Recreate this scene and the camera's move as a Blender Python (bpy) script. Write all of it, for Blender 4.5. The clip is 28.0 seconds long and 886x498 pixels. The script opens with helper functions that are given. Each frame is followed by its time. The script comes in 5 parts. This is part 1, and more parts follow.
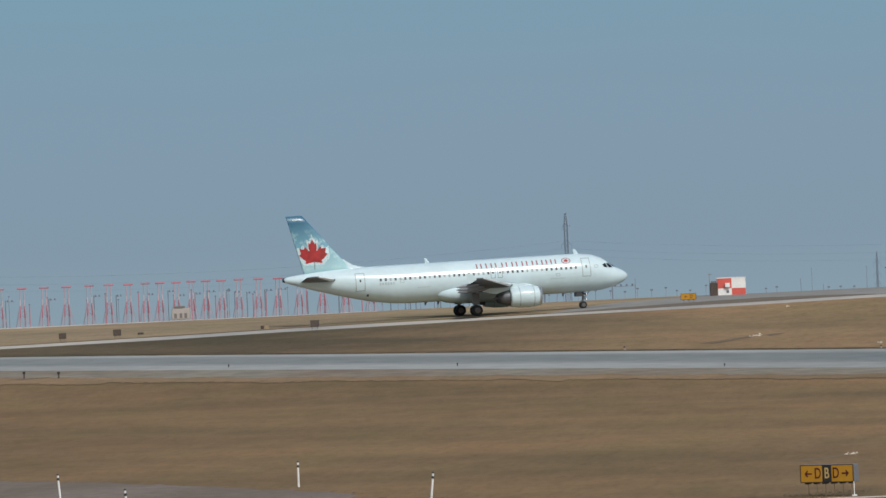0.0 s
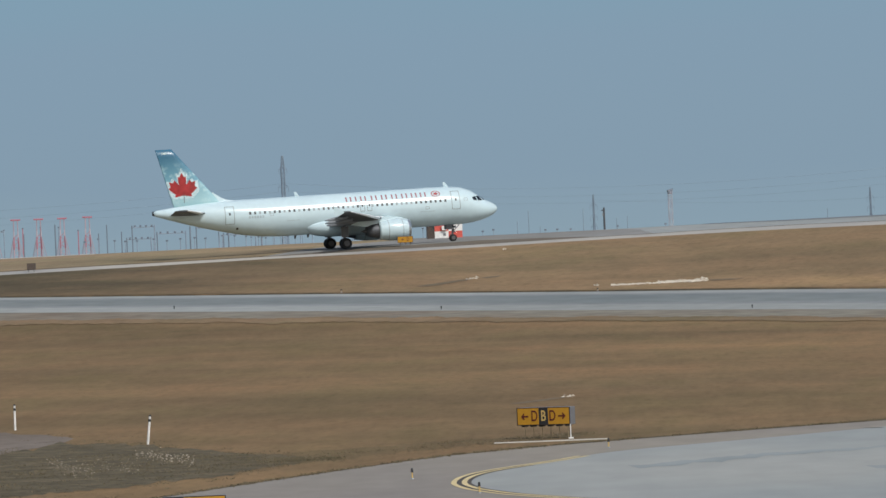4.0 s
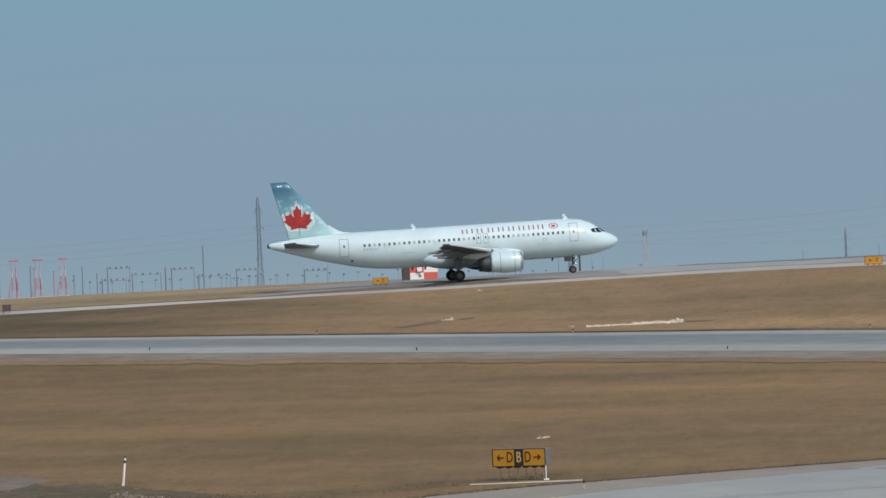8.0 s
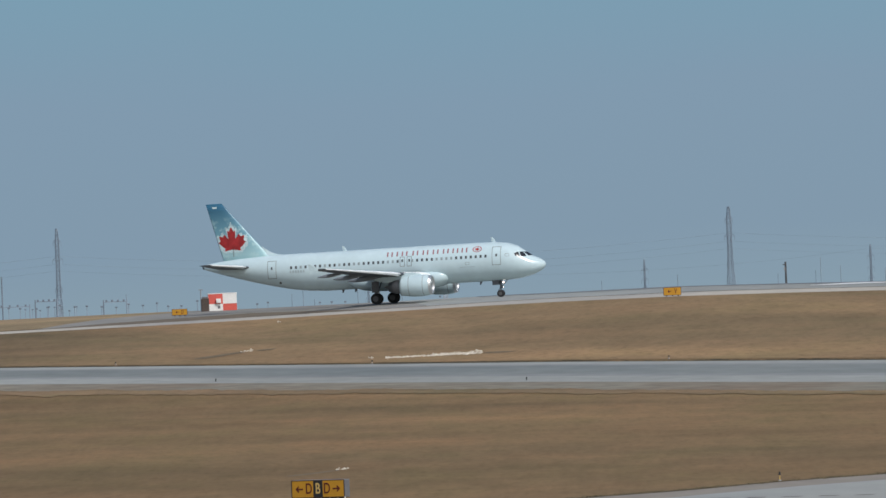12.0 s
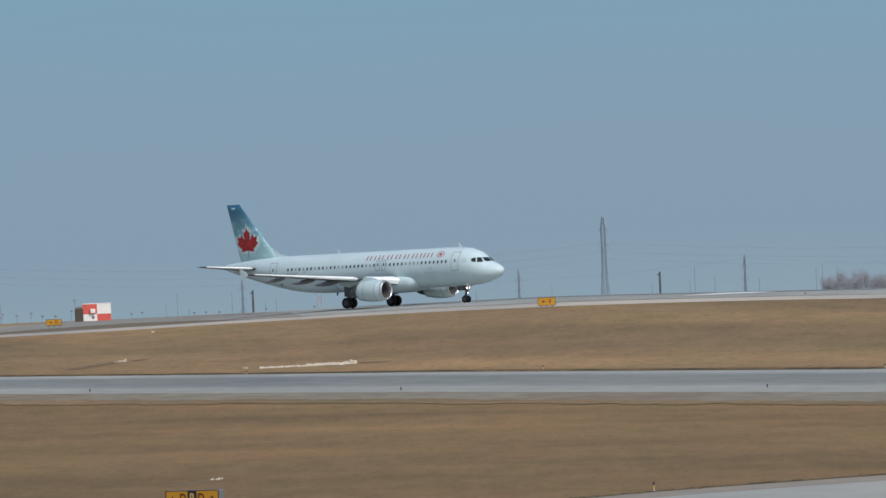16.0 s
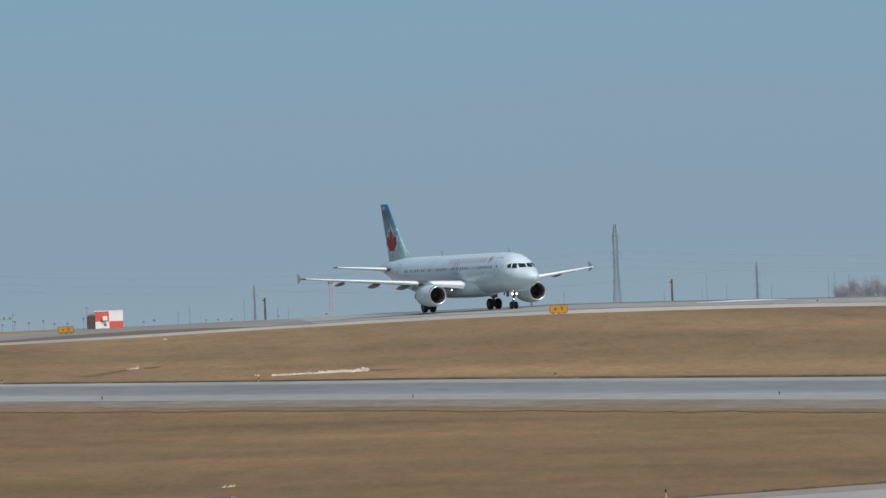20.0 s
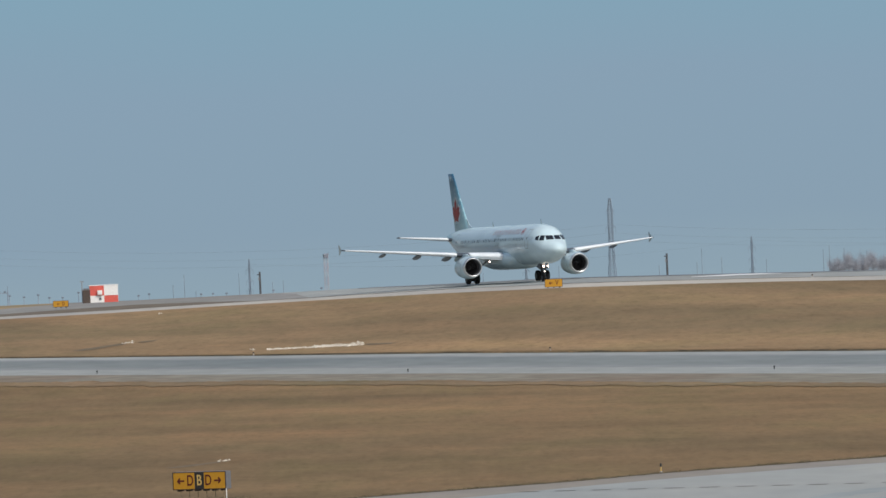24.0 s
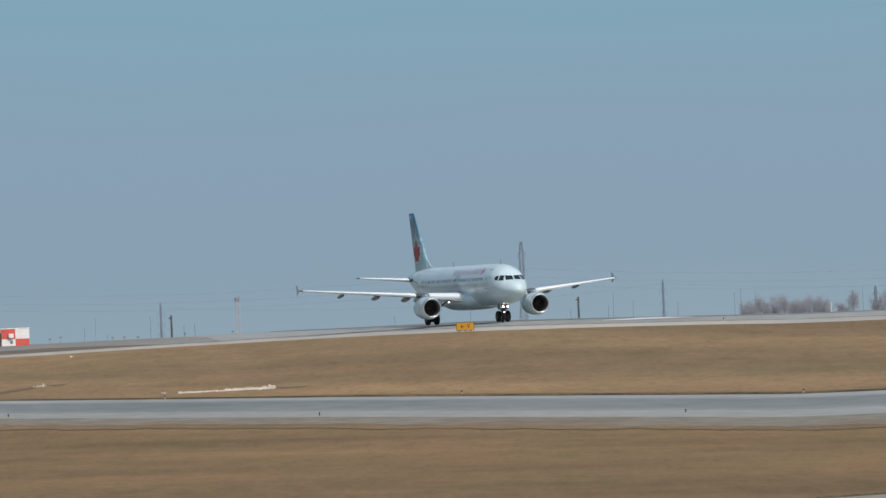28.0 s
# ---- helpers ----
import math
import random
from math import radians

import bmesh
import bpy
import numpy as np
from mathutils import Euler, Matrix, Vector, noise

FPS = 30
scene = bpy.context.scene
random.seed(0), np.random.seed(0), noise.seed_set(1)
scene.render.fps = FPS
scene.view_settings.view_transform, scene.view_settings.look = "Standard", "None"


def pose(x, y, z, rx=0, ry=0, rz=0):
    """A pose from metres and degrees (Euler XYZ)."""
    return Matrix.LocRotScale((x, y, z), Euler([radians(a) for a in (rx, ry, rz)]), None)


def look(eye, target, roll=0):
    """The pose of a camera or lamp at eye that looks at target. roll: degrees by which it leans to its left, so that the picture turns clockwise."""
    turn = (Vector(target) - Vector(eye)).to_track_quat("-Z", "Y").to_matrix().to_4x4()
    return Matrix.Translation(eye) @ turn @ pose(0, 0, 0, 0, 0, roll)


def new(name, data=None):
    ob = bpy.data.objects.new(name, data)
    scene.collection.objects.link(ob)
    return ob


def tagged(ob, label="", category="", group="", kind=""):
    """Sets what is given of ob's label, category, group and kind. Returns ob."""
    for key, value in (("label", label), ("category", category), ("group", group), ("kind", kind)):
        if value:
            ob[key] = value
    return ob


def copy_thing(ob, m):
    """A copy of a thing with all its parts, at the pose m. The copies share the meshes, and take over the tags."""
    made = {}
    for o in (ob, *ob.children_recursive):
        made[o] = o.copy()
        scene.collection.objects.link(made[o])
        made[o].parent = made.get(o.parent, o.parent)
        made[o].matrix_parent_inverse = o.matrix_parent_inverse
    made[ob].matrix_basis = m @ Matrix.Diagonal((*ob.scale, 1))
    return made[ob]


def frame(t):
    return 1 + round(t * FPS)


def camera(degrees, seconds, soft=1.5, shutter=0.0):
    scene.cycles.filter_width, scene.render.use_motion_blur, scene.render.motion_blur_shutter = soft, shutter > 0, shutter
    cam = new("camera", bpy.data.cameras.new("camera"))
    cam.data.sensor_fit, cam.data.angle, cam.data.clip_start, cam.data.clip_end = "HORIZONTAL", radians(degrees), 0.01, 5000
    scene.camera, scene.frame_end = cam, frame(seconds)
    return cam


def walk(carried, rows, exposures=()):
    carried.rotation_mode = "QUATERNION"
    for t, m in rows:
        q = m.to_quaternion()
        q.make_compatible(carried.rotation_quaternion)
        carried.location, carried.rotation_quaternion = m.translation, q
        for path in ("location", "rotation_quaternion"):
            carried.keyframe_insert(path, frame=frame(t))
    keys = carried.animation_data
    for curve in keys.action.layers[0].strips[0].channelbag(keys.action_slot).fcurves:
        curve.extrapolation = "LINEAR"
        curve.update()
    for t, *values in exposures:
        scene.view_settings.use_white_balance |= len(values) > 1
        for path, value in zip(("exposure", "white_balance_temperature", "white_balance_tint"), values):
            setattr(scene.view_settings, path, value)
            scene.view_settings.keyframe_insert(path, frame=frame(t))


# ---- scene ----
F = 14000.0                      # focal length over the sensor unit
EYE_H = 12.0                     # the camera stands on a terrace above the airfield
cam = camera(2 * math.degrees(math.atan(784 / F)), 28.0, soft=1.5)
EYE = Vector((0, 0, EYE_H))
# seconds, pan to the right and tilt upwards in milliradians; the camera leans a little to its right throughout
PAN = [
    (0, -79.05, -1.69), (0.5, -78.57, -3.03), (1, -74.78, -4.32), (1.5, -68.29, -7.13), (2, -58.07, -10.04),
    (2.5, -50.94, -10.71), (3, -46.16, -10.31), (3.5, -44.49, -10.39), (5.5, -42.05, -9.4), (6, -42.48, -8.4),
    (6.5, -42.08, -7.59), (7, -41.22, -6.31), (7.5, -40.82, -5.27), (8, -40.26, -5.3), (8.5, -40.02, -5.47), (9, -40.16, -5.85),
    (9.5, -39.97, -6.08), (10, -37.73, -6.37), (10.5, -26.64, -6.18), (11, -23.29, -2.65), (11.5, -19.41, -1.86),
    (12, -14.73, -2.41), (12.5, -11.22, -3.1), (13, -7.99, -3.9), (13.5, -5.44, -5.05), (15.5, 0.93, -4.87), (16, 1.19, -1.79),
    (16.5, 1.15, -2), (17, 1.04, -1.24), (17.5, -0.37, -0.19), (18, -0.21, -0.54), (18.5, 0.24, -0.81), (19, -0.07, -0.83),
    (19.5, -0.25, -0.88), (20, -0.29, -0.79), (20.5, -0.27, -0.66), (21, -0.21, -0.87), (21.5, 0, -1.4), (22, 0.22, -2.21),
    (22.5, 0.1, -2.81), (24.5, 0.22, -4.7), (25, 0.03, -5.56), (25.5, -0.08, -6.65), (26, -0.12, -7.38), (26.5, 0.32, -7.39),
    (27, 5.21, -6.1), (27.5, 9.62, 0.09), (28, 11.61, 0.93)]
walk(cam, [(t, look(EYE, EYE + Vector((math.sin(p / 1000) * math.cos(q / 1000), math.cos(p / 1000) * math.cos(q / 1000),
                                      math.sin(q / 1000))) * 100, -2.4)) for t, p, q in PAN],
     exposures=[(0, -0.35, 6420, 9.3), (3, -0.30, 6390, 9.2), (8, -0.28, 6330, 9.5), (10, -0.28, 6300, 10), (12, -0.34, 6300, 10), (13.5, -0.31, 6310, 10), (16, -0.27, 6320, 10), (18, -0.26, 6330, 10), (21, -0.22, 6440, 10), (28, -0.20, 6460, 10)])

# ---- light ----
SUN_AZ, SUN_EL = 145.0, 46.0     # degrees clockwise from the view direction, degrees above the horizon
world = bpy.data.worlds.new("world")
scene.world = world
world.use_nodes = True
wn = world.node_tree.nodes
sky = wn.new("ShaderNodeTexSky")
sky.sky_type, sky.sun_disc = "NISHITA", False
sky.sun_elevation, sky.sun_rotation = radians(SUN_EL), radians(SUN_AZ)
sky.dust_density, sky.air_density = 3.0, 1.2
wn["Background"].inputs["Strength"].default_value = 0.125
world.node_tree.links.new(sky.outputs[0], wn["Background"].inputs["Color"])
sun = new("sun", bpy.data.lights.new("sun", "SUN"))
sun.data.energy, sun.data.angle, sun.data.color = 2.8, radians(0.7), (1.0, 0.96, 0.90)
sa, se = radians(SUN_AZ), radians(SUN_EL)
sun.matrix_world = look((math.sin(sa) * math.cos(se) * 50, math.cos(sa) * math.cos(se) * 50, math.sin(se) * 50), (0, 0, 0))

# ---- materials ----
def material(name, base, rough=0.6, metal=0.0, vary=0.12, fine=8.0, coarse=0.7, bump=0.1, tint=None, stretch=(1, 1, 1), coat=0.0,
             world_space=False, gloss=0.5):
    """A surface of one colour with grain and larger stains. tint: the colour of the stains."""
    m = bpy.data.materials.new(name)
    m.use_nodes = True
    n, l = m.node_tree.nodes, m.node_tree.links
    b = n["Principled BSDF"]
    b.inputs["Roughness"].default_value, b.inputs["Metallic"].default_value = rough, metal
    b.inputs["Coat Weight"].default_value = coat
    b.inputs["Specular IOR Level"].default_value = min(gloss, 0.12) if world_space and rough > 0.8 else gloss * 0.5 if world_space else gloss
    where = n.new("ShaderNodeNewGeometry").outputs["Position"] if world_space else n.new("ShaderNodeTexCoord").outputs["Object"]
    mp = n.new("ShaderNodeMapping")
    mp.inputs["Scale"].default_value = stretch
    l.new(where, mp.inputs["Vector"])
    def noise_node(scale, detail=5.0):
        t = n.new("ShaderNodeTexNoise")
        t.inputs["Scale"].default_value, t.inputs["Detail"].default_value = scale, detail
        l.new(mp.outputs[0], t.inputs["Vector"])
        return t.outputs["Fac"]
    a, c = noise_node(fine, 6.0), noise_node(coarse, 3.0)
    ramp = n.new("ShaderNodeValToRGB")
    ramp.color_ramp.elements[0].position, ramp.color_ramp.elements[1].position = 0.3, 0.7
    dark = [v * (1 - vary) for v in base]
    lite = [min(1, v * (1 + vary)) for v in base]
    ramp.color_ramp.elements[0].color, ramp.color_ramp.elements[1].color = (*dark, 1), (*lite, 1)
    l.new(a, ramp.inputs[0])
    mix = n.new("ShaderNodeMix")
    mix.data_type = "RGBA"
    st = n.new("ShaderNodeMapRange")
    st.inputs["From Min"].default_value, st.inputs["From Max"].default_value = 0.42, 0.68
    l.new(c, st.inputs["Value"])
    l.new(st.outputs[0], mix.inputs["Factor"])
    l.new(ramp.outputs[0], mix.inputs["A"])
    mul = n.new("ShaderNodeMix")
    mul.data_type, mul.blend_type = "RGBA", "MULTIPLY"
    mul.inputs["Factor"].default_value = 1.0
    l.new(ramp.outputs[0], mul.inputs["A"])
    mul.inputs["B"].default_value = (*[t / max(v, 1e-4) for t, v in zip(tint, base)], 1) if tint else (1 - vary, 1 - vary, 1 - vary, 1)
    l.new(mul.outputs["Result"], mix.inputs["B"])
    l.new(mix.outputs["Result"], b.inputs["Base Color"])
    if bump:
        bp = n.new("ShaderNodeBump")
        bp.inputs["Strength"].default_value, bp.inputs["Distance"].default_value = bump, 0.05
        l.new(a, bp.inputs["Height"])
        l.new(bp.outputs[0], b.inputs["Normal"])
    return m


def glow(name, colour, strength):
    m = bpy.data.materials.new(name)
    m.use_nodes = True
    b = m.node_tree.nodes["Principled BSDF"]
    b.inputs["Emission Color"].default_value, b.inputs["Emission Strength"].default_value = (*colour, 1), strength
    return m


def grass_material(name, tone, dark=None, wide=1.0):
    """Dry spring grass: tan and brown drifts of several sizes, with greener and darker streaks."""
    m = bpy.data.materials.new(name)
    m.use_nodes = True
    n, l = m.node_tree.nodes, m.node_tree.links
    b = n["Principled BSDF"]
    b.inputs["Roughness"].default_value, b.inputs["Specular IOR Level"].default_value = 0.95, 0.1
    pos = n.new("ShaderNodeNewGeometry").outputs["Position"]
    turned = n.new("ShaderNodeMapping")             # the mower's way, along the taxiways
    turned.inputs["Rotation"].default_value = (0, 0, radians(50))
    l.new(pos, turned.inputs["Vector"])
    along = turned.outputs[0]
    def field(scale, detail, stretch):
        mp = n.new("ShaderNodeMapping")
        mp.inputs["Scale"].default_value = (stretch[0] / wide, stretch[1], stretch[2])
        l.new(along, mp.inputs["Vector"])
        t = n.new("ShaderNodeTexNoise")
        t.inputs["Scale"].default_value, t.inputs["Detail"].default_value, t.inputs["Roughness"].default_value = scale, detail, 0.6
        l.new(mp.outputs[0], t.inputs["Vector"])
        return t.outputs["Fac"]
    def ramp(fac, stops):
        r = n.new("ShaderNodeValToRGB")
        while len(r.color_ramp.elements) < len(stops):
            r.color_ramp.elements.new(0.5)
        for e, (p, c) in zip(r.color_ramp.elements, stops):
            e.position, e.color = p, (*c, 1)
        l.new(fac, r.inputs[0])
        return r.outputs[0]
    def blend(kind, fac, a, c):
        x = n.new("ShaderNodeMix")
        x.data_type, x.blend_type = "RGBA", kind
        x.inputs["Factor"].default_value = fac
        l.new(a, x.inputs["A"])
        l.new(c, x.inputs["B"])
        return x.outputs["Result"]
    big = ramp(field(0.02, 4, (0.35, 1.0, 1)), [(p, tuple(v * k for v, k in zip(c, tone))) for p, c in ((0.34, (0.157, 0.1215, 0.073)), (0.5, (0.199, 0.1465, 0.085)), (0.66, (0.233, 0.166, 0.095)))])
    mid = ramp(field(0.035, 5, (0.5, 1, 1)), [(0.3, (0.72, 0.75, 0.75)), (0.55, (1, 1, 1)), (0.75, (1.22, 1.17, 1.12))])
    def drift(sx, sy, detail):
        mp = n.new("ShaderNodeMapping")
        mp.inputs["Scale"].default_value = (sx / wide, sy, 1)
        l.new(pos, mp.inputs["Vector"])
        t = n.new("ShaderNodeTexNoise")
        t.inputs["Scale"].default_value, t.inputs["Detail"].default_value, t.inputs["Roughness"].default_value = 1.0, detail, 0.62
        l.new(mp.outputs[0], t.inputs["Vector"])
        return t.outputs["Fac"]
    fine = ramp(drift(0.5, 0.085, 5), [(0.3, (0.80, 0.82, 0.81)), (0.5, (1, 1, 1)), (0.7, (1.19, 1.17, 1.15))])
    strokes = ramp(drift(2.4, 0.36, 5), [(0.28, (0.80, 0.80, 0.79)), (0.45, (0.98, 0.98, 0.98)), (0.72, (1.1, 1.1, 1.1))])
    hue = ramp(drift(0.11, 0.03, 4), [(0.34, (0.94, 0.995, 0.94)), (0.5, (1, 1, 1)), (0.66, (1.03, 0.99, 0.99))])
    streak = ramp(field(0.19, 4, (0.8, 1, 1)), [(0.30, (0.72, 0.75, 0.70)), (0.41, (1, 1, 1)), (0.60, (1, 1, 1)), (0.74, (1.22, 1.18, 1.14))])
    out = blend("MULTIPLY", 1.0, blend("MULTIPLY", 0.3, blend("MULTIPLY", 1.0, blend("MULTIPLY", 0.6, blend("MULTIPLY", 0.9, big, mid), fine), hue), streak), strokes)
    if dark:
        # darker dead grass towards one end of the bank, fading out unevenly between two places along x
        sp = n.new("ShaderNodeSeparateXYZ")
        l.new(pos, sp.inputs[0])
        wob = n.new("ShaderNodeMath")
        wob.operation = "MULTIPLY_ADD"
        wob.inputs[1].default_value = 70.0
        l.new(field(0.05, 4, (1, 0.6, 1)), wob.inputs[0])
        l.new(sp.outputs["X"], wob.inputs[2])
        mr = n.new("ShaderNodeMapRange")
        mr.inputs["From Min"].default_value, mr.inputs["From Max"].default_value = dark[0] + 35, dark[1] + 35
        mr.inputs["To Min"].default_value, mr.inputs["To Max"].default_value = 1.0, 0.0
        l.new(wob.outputs[0], mr.inputs["Value"])
        mul = n.new("ShaderNodeMix")
        mul.data_type, mul.blend_type = "RGBA", "MULTIPLY"
        l.new(mr.outputs[0], mul.inputs["Factor"])
        l.new(out, mul.inputs["A"])
        mul.inputs["B"].default_value = (*dark[2], 1)
        out = mul.outputs["Result"]
    l.new(out, b.inputs["Base Color"])
    bp = n.new("ShaderNodeBump")
    bp.inputs["Strength"].default_value, bp.inputs["Distance"].default_value = 0.5, 0.12
    l.new(field(2.5, 5, (1, 1, 1)), bp.inputs["Height"])
    l.new(bp.outputs[0], b.inputs["Normal"])
    return m


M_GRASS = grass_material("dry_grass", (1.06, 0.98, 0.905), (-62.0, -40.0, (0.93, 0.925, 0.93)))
# Lighter tone than dry_grass, much darker at one end.
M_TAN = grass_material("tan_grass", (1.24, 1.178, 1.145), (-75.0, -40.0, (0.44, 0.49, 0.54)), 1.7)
M_VERGE = material("bare_earth_verge", (0.225, 0.208, 0.168), 0.95, vary=0.2, fine=0.5, coarse=0.05, tint=(0.2, 0.16, 0.12), world_space=True, stretch=(1, .5, 1))
M_SCRUB = material("dark_scrub", (0.082, 0.067, 0.042), 0.95, vary=0.25, fine=0.9, coarse=0.08, tint=(0.10, 0.085, 0.055), world_space=True)
M_ASPHALT = material("worn_asphalt", (0.205, 0.223, 0.216), 0.8, vary=0.1, fine=0.35, coarse=0.02, tint=(0.150, 0.172, 0.172), world_space=True, stretch=(1, .35, 1))
M_SHOULDER = material("pale_shoulder_asphalt", (0.317, 0.333, 0.318), 0.85, vary=0.08, fine=0.5, coarse=0.03, tint=(0.273, 0.285, 0.271), world_space=True, stretch=(1, .35, 1))
M_OLD = material("brown_old_asphalt", (0.165, 0.138, 0.105), 0.9, vary=0.12, fine=0.4, coarse=0.025, tint=(0.19, 0.16, 0.125), world_space=True, stretch=(1, .35, 1))
M_PAVE = material("dull_grey_pavement", (0.255, 0.25, 0.235), 0.85, vary=0.1, fine=0.4, coarse=0.03, tint=(0.225, 0.214, 0.19), world_space=True, stretch=(1, .35, 1))
M_PALE = material("pale_concrete", (0.46, 0.43, 0.375), 0.85, vary=0.08, fine=0.6, coarse=0.04, tint=(0.34, 0.33, 0.31), world_space=True, stretch=(1, .4, 1))
M_APRON = material("blue_grey_concrete", (0.337, 0.342, 0.319), 0.8, vary=0.06, fine=0.5, coarse=0.04, tint=(0.265, 0.29, 0.287), world_space=True, stretch=(1, .35, 1))
M_YELLOW_LINE = material("yellow_marking_paint", (0.68, 0.55, 0.29), 0.7, vary=0.15, fine=3, coarse=0.3, world_space=True)
M_BLACK_LINE = material("black_marking_paint", (0.085, 0.07, 0.058), 0.7, world_space=True)
M_SNOW = material("white_stones", (0.60, 0.555, 0.475), 0.8, vary=0.25, fine=3, coarse=0.6, tint=(0.4, 0.34, 0.26), bump=0.4, world_space=True)
M_WHITE = material("white_paint", (0.78, 0.78, 0.76), 0.5, vary=0.06, fine=6, coarse=1.2)
M_BLACK = material("black_paint", (0.025, 0.025, 0.027), 0.5)
M_RED = material("signal_red_paint", (0.62, 0.105, 0.08), 0.55, vary=0.08)
# Mast red and white, with distance haze worked into the paint colours.
M_MAST_RED = material("hazed_mast_red", (0.47, 0.185, 0.235), 0.7, vary=0.12)
M_MAST_WHITE = material("hazed_mast_white", (0.58, 0.49, 0.54), 0.7, vary=0.08)
M_STEEL = material("galvanised_steel", (0.30, 0.32, 0.34), 0.6, 0.2, vary=0.1)
# Tower steel tinted blue and pale; four kilometres of haze sit in its colour.
M_TOWER = material("hazed_tower_steel", (0.235, 0.31, 0.395), 0.7, 0.0, vary=0.1)
M_WOOD = material("creosoted_wood", (0.085, 0.096, 0.108), 0.85, vary=0.2)
M_SIGN = material("sign_yellow", (0.50, 0.255, 0.018), 0.45, vary=0.05)
M_RIM = material("dark_brown_rim", (0.035, 0.024, 0.02), 0.6, vary=0.2)
M_GREY = material("grey_enamel", (0.16, 0.165, 0.18), 0.5)
M_GREYBROWN = material("dusty_grey_brown_metal", (0.2, 0.19, 0.18), 0.8, vary=0.2)
M_BROWNBOX = material("rusty_brown_metal", (0.085, 0.066, 0.055), 0.8, vary=0.25)
# Bark of the far trees, bluish and pale: haze put into the colour.
M_BARK = material("hazed_bark", (0.30, 0.33, 0.38), 0.9, vary=0.2)
M_NEARSHOULDER = material("brown_grey_shoulder", (0.275, 0.248, 0.209), 0.85, vary=0.08, fine=0.6, coarse=0.05, tint=(0.23, 0.21, 0.195), world_space=True, stretch=(1, .35, 1))
M_GRAVEL = material("grey_gravel", (0.162, 0.132, 0.106), 0.95, vary=0.14, fine=1.2, coarse=0.09, tint=(0.2, 0.168, 0.14), world_space=True, stretch=(1, .35, 1))
M_SHED = material("tan_enamel", (0.44, 0.41, 0.385), 0.6, vary=0.1)
# Posts beyond the crest: bluish base colours that carry the distance haze.
M_POST = material("hazed_grey_post", (0.28, 0.35, 0.44), 0.7, vary=0.12)
M_POST_WHITE = material("hazed_white_post", (0.46, 0.5, 0.54), 0.7, vary=0.08)
M_POST_DARK = material("hazed_dark_post", (0.19, 0.24, 0.30), 0.7, vary=0.12)
# Slim far poles and power lines, haze mixed into the steel's colour.
M_TOWER_PALE = material("hazed_pale_steel", (0.25, 0.335, 0.42), 0.7, vary=0.08)
# Pink is mast red thinned by haze, put into the colour.
M_MAST_PINK = material("hazed_mast_pink", (0.46, 0.36, 0.42), 0.7, vary=0.08)
M_LEG = material("weathered_leg_paint", (0.30, 0.24, 0.15), 0.8, vary=0.2)
# White lowered almost to the sky's tone, so haze is painted in.
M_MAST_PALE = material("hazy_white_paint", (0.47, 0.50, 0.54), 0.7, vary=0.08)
M_FAREDGE = material("dark_edge_asphalt", (0.185, 0.2, 0.212), 0.85, vary=0.1, fine=0.3, coarse=0.03, tint=(0.215, 0.23, 0.238), world_space=True, stretch=(1, .35, 1))
M_WORN = material("worn_asphalt_edge", (0.26, 0.272, 0.272), 0.82, vary=0.1, fine=0.4, coarse=0.03, tint=(0.22, 0.23, 0.23), world_space=True, stretch=(1, .35, 1))
M_DITCH = material("ditch_scrub", (0.098, 0.082, 0.052), 0.95, vary=0.35, fine=1.6, coarse=0.35, tint=(0.145, 0.118, 0.076), world_space=True)
M_DITCH_BLADE = material("olive_weeds", (0.135, 0.115, 0.072), 0.95, vary=0.3, fine=1.2, coarse=0.25, tint=(0.175, 0.145, 0.095), bump=0.0, world_space=True)
M_MAROON = material("maroon_lettering", (0.10, 0.014, 0.01), 0.5, bump=0)
M_SIGN_LETTER = material("pale_yellow_lettering", (0.60, 0.42, 0.14), 0.5, bump=0)
M_SMEAR = material("tyre_darkened_concrete", (0.29, 0.317, 0.312), 0.8, vary=0.08, fine=0.5, coarse=0.06, tint=(0.25, 0.275, 0.272), world_space=True, stretch=(1, .35, 1))
# Twigs paled like the bark, with the far haze in the base colour.
M_TWIG = material("hazed_twigs", (0.33, 0.35, 0.40), 0.9, vary=0.2)
M_SCRAPE = material("bare_dark_soil", (0.165, 0.13, 0.088), 0.95, vary=0.25, fine=1.4, coarse=0.3, tint=(0.17, 0.135, 0.088), world_space=True)
M_RUBBLE = material("dusty_rubble", (0.42, 0.37, 0.30), 0.9, vary=0.25, fine=3, coarse=0.6, tint=(0.28, 0.24, 0.18), bump=0.4, world_space=True)
M_THIN = grass_material("thin_worn_grass", (1.12, 1.09, 1.12), None, 1.3)
M_DAMP_GRASS = grass_material("damp_grass_ground", (0.86, 0.84, 0.79), None, 1.0)
# Paler and bluer tone than the other grass.
M_CREST = grass_material("pale_grass", (1.58, 1.62, 1.72), None, 1.6)

# ---- terrain ----
# The ground seen along rays from the terrace: for each way u (tangent of the bearing, in thousandths of F) the distance and the
# drop below eye level of the edges that run across the airfield.
def lin(us, vs):
    return lambda u: float(np.interp(u, us, vs))


near_d = lambda u: 600 - 0.0525 * u                      # near edge of the parallel taxiway
near_v = lin([-1910, -793, -10, 774], [209, 249, 278, 311])
far_d = lambda u: near_d(u) + 70
far_v = lin([-1909, -1605, -1302, -900, -332, -8, 776], [184, 193, 203, 214.8, 232.8, 242.2, 270.2])
strip_d = lin([-1910, -1069, -500, -200, 0, 213, 780], [800, 815, 820, 805, 782, 764, 750])
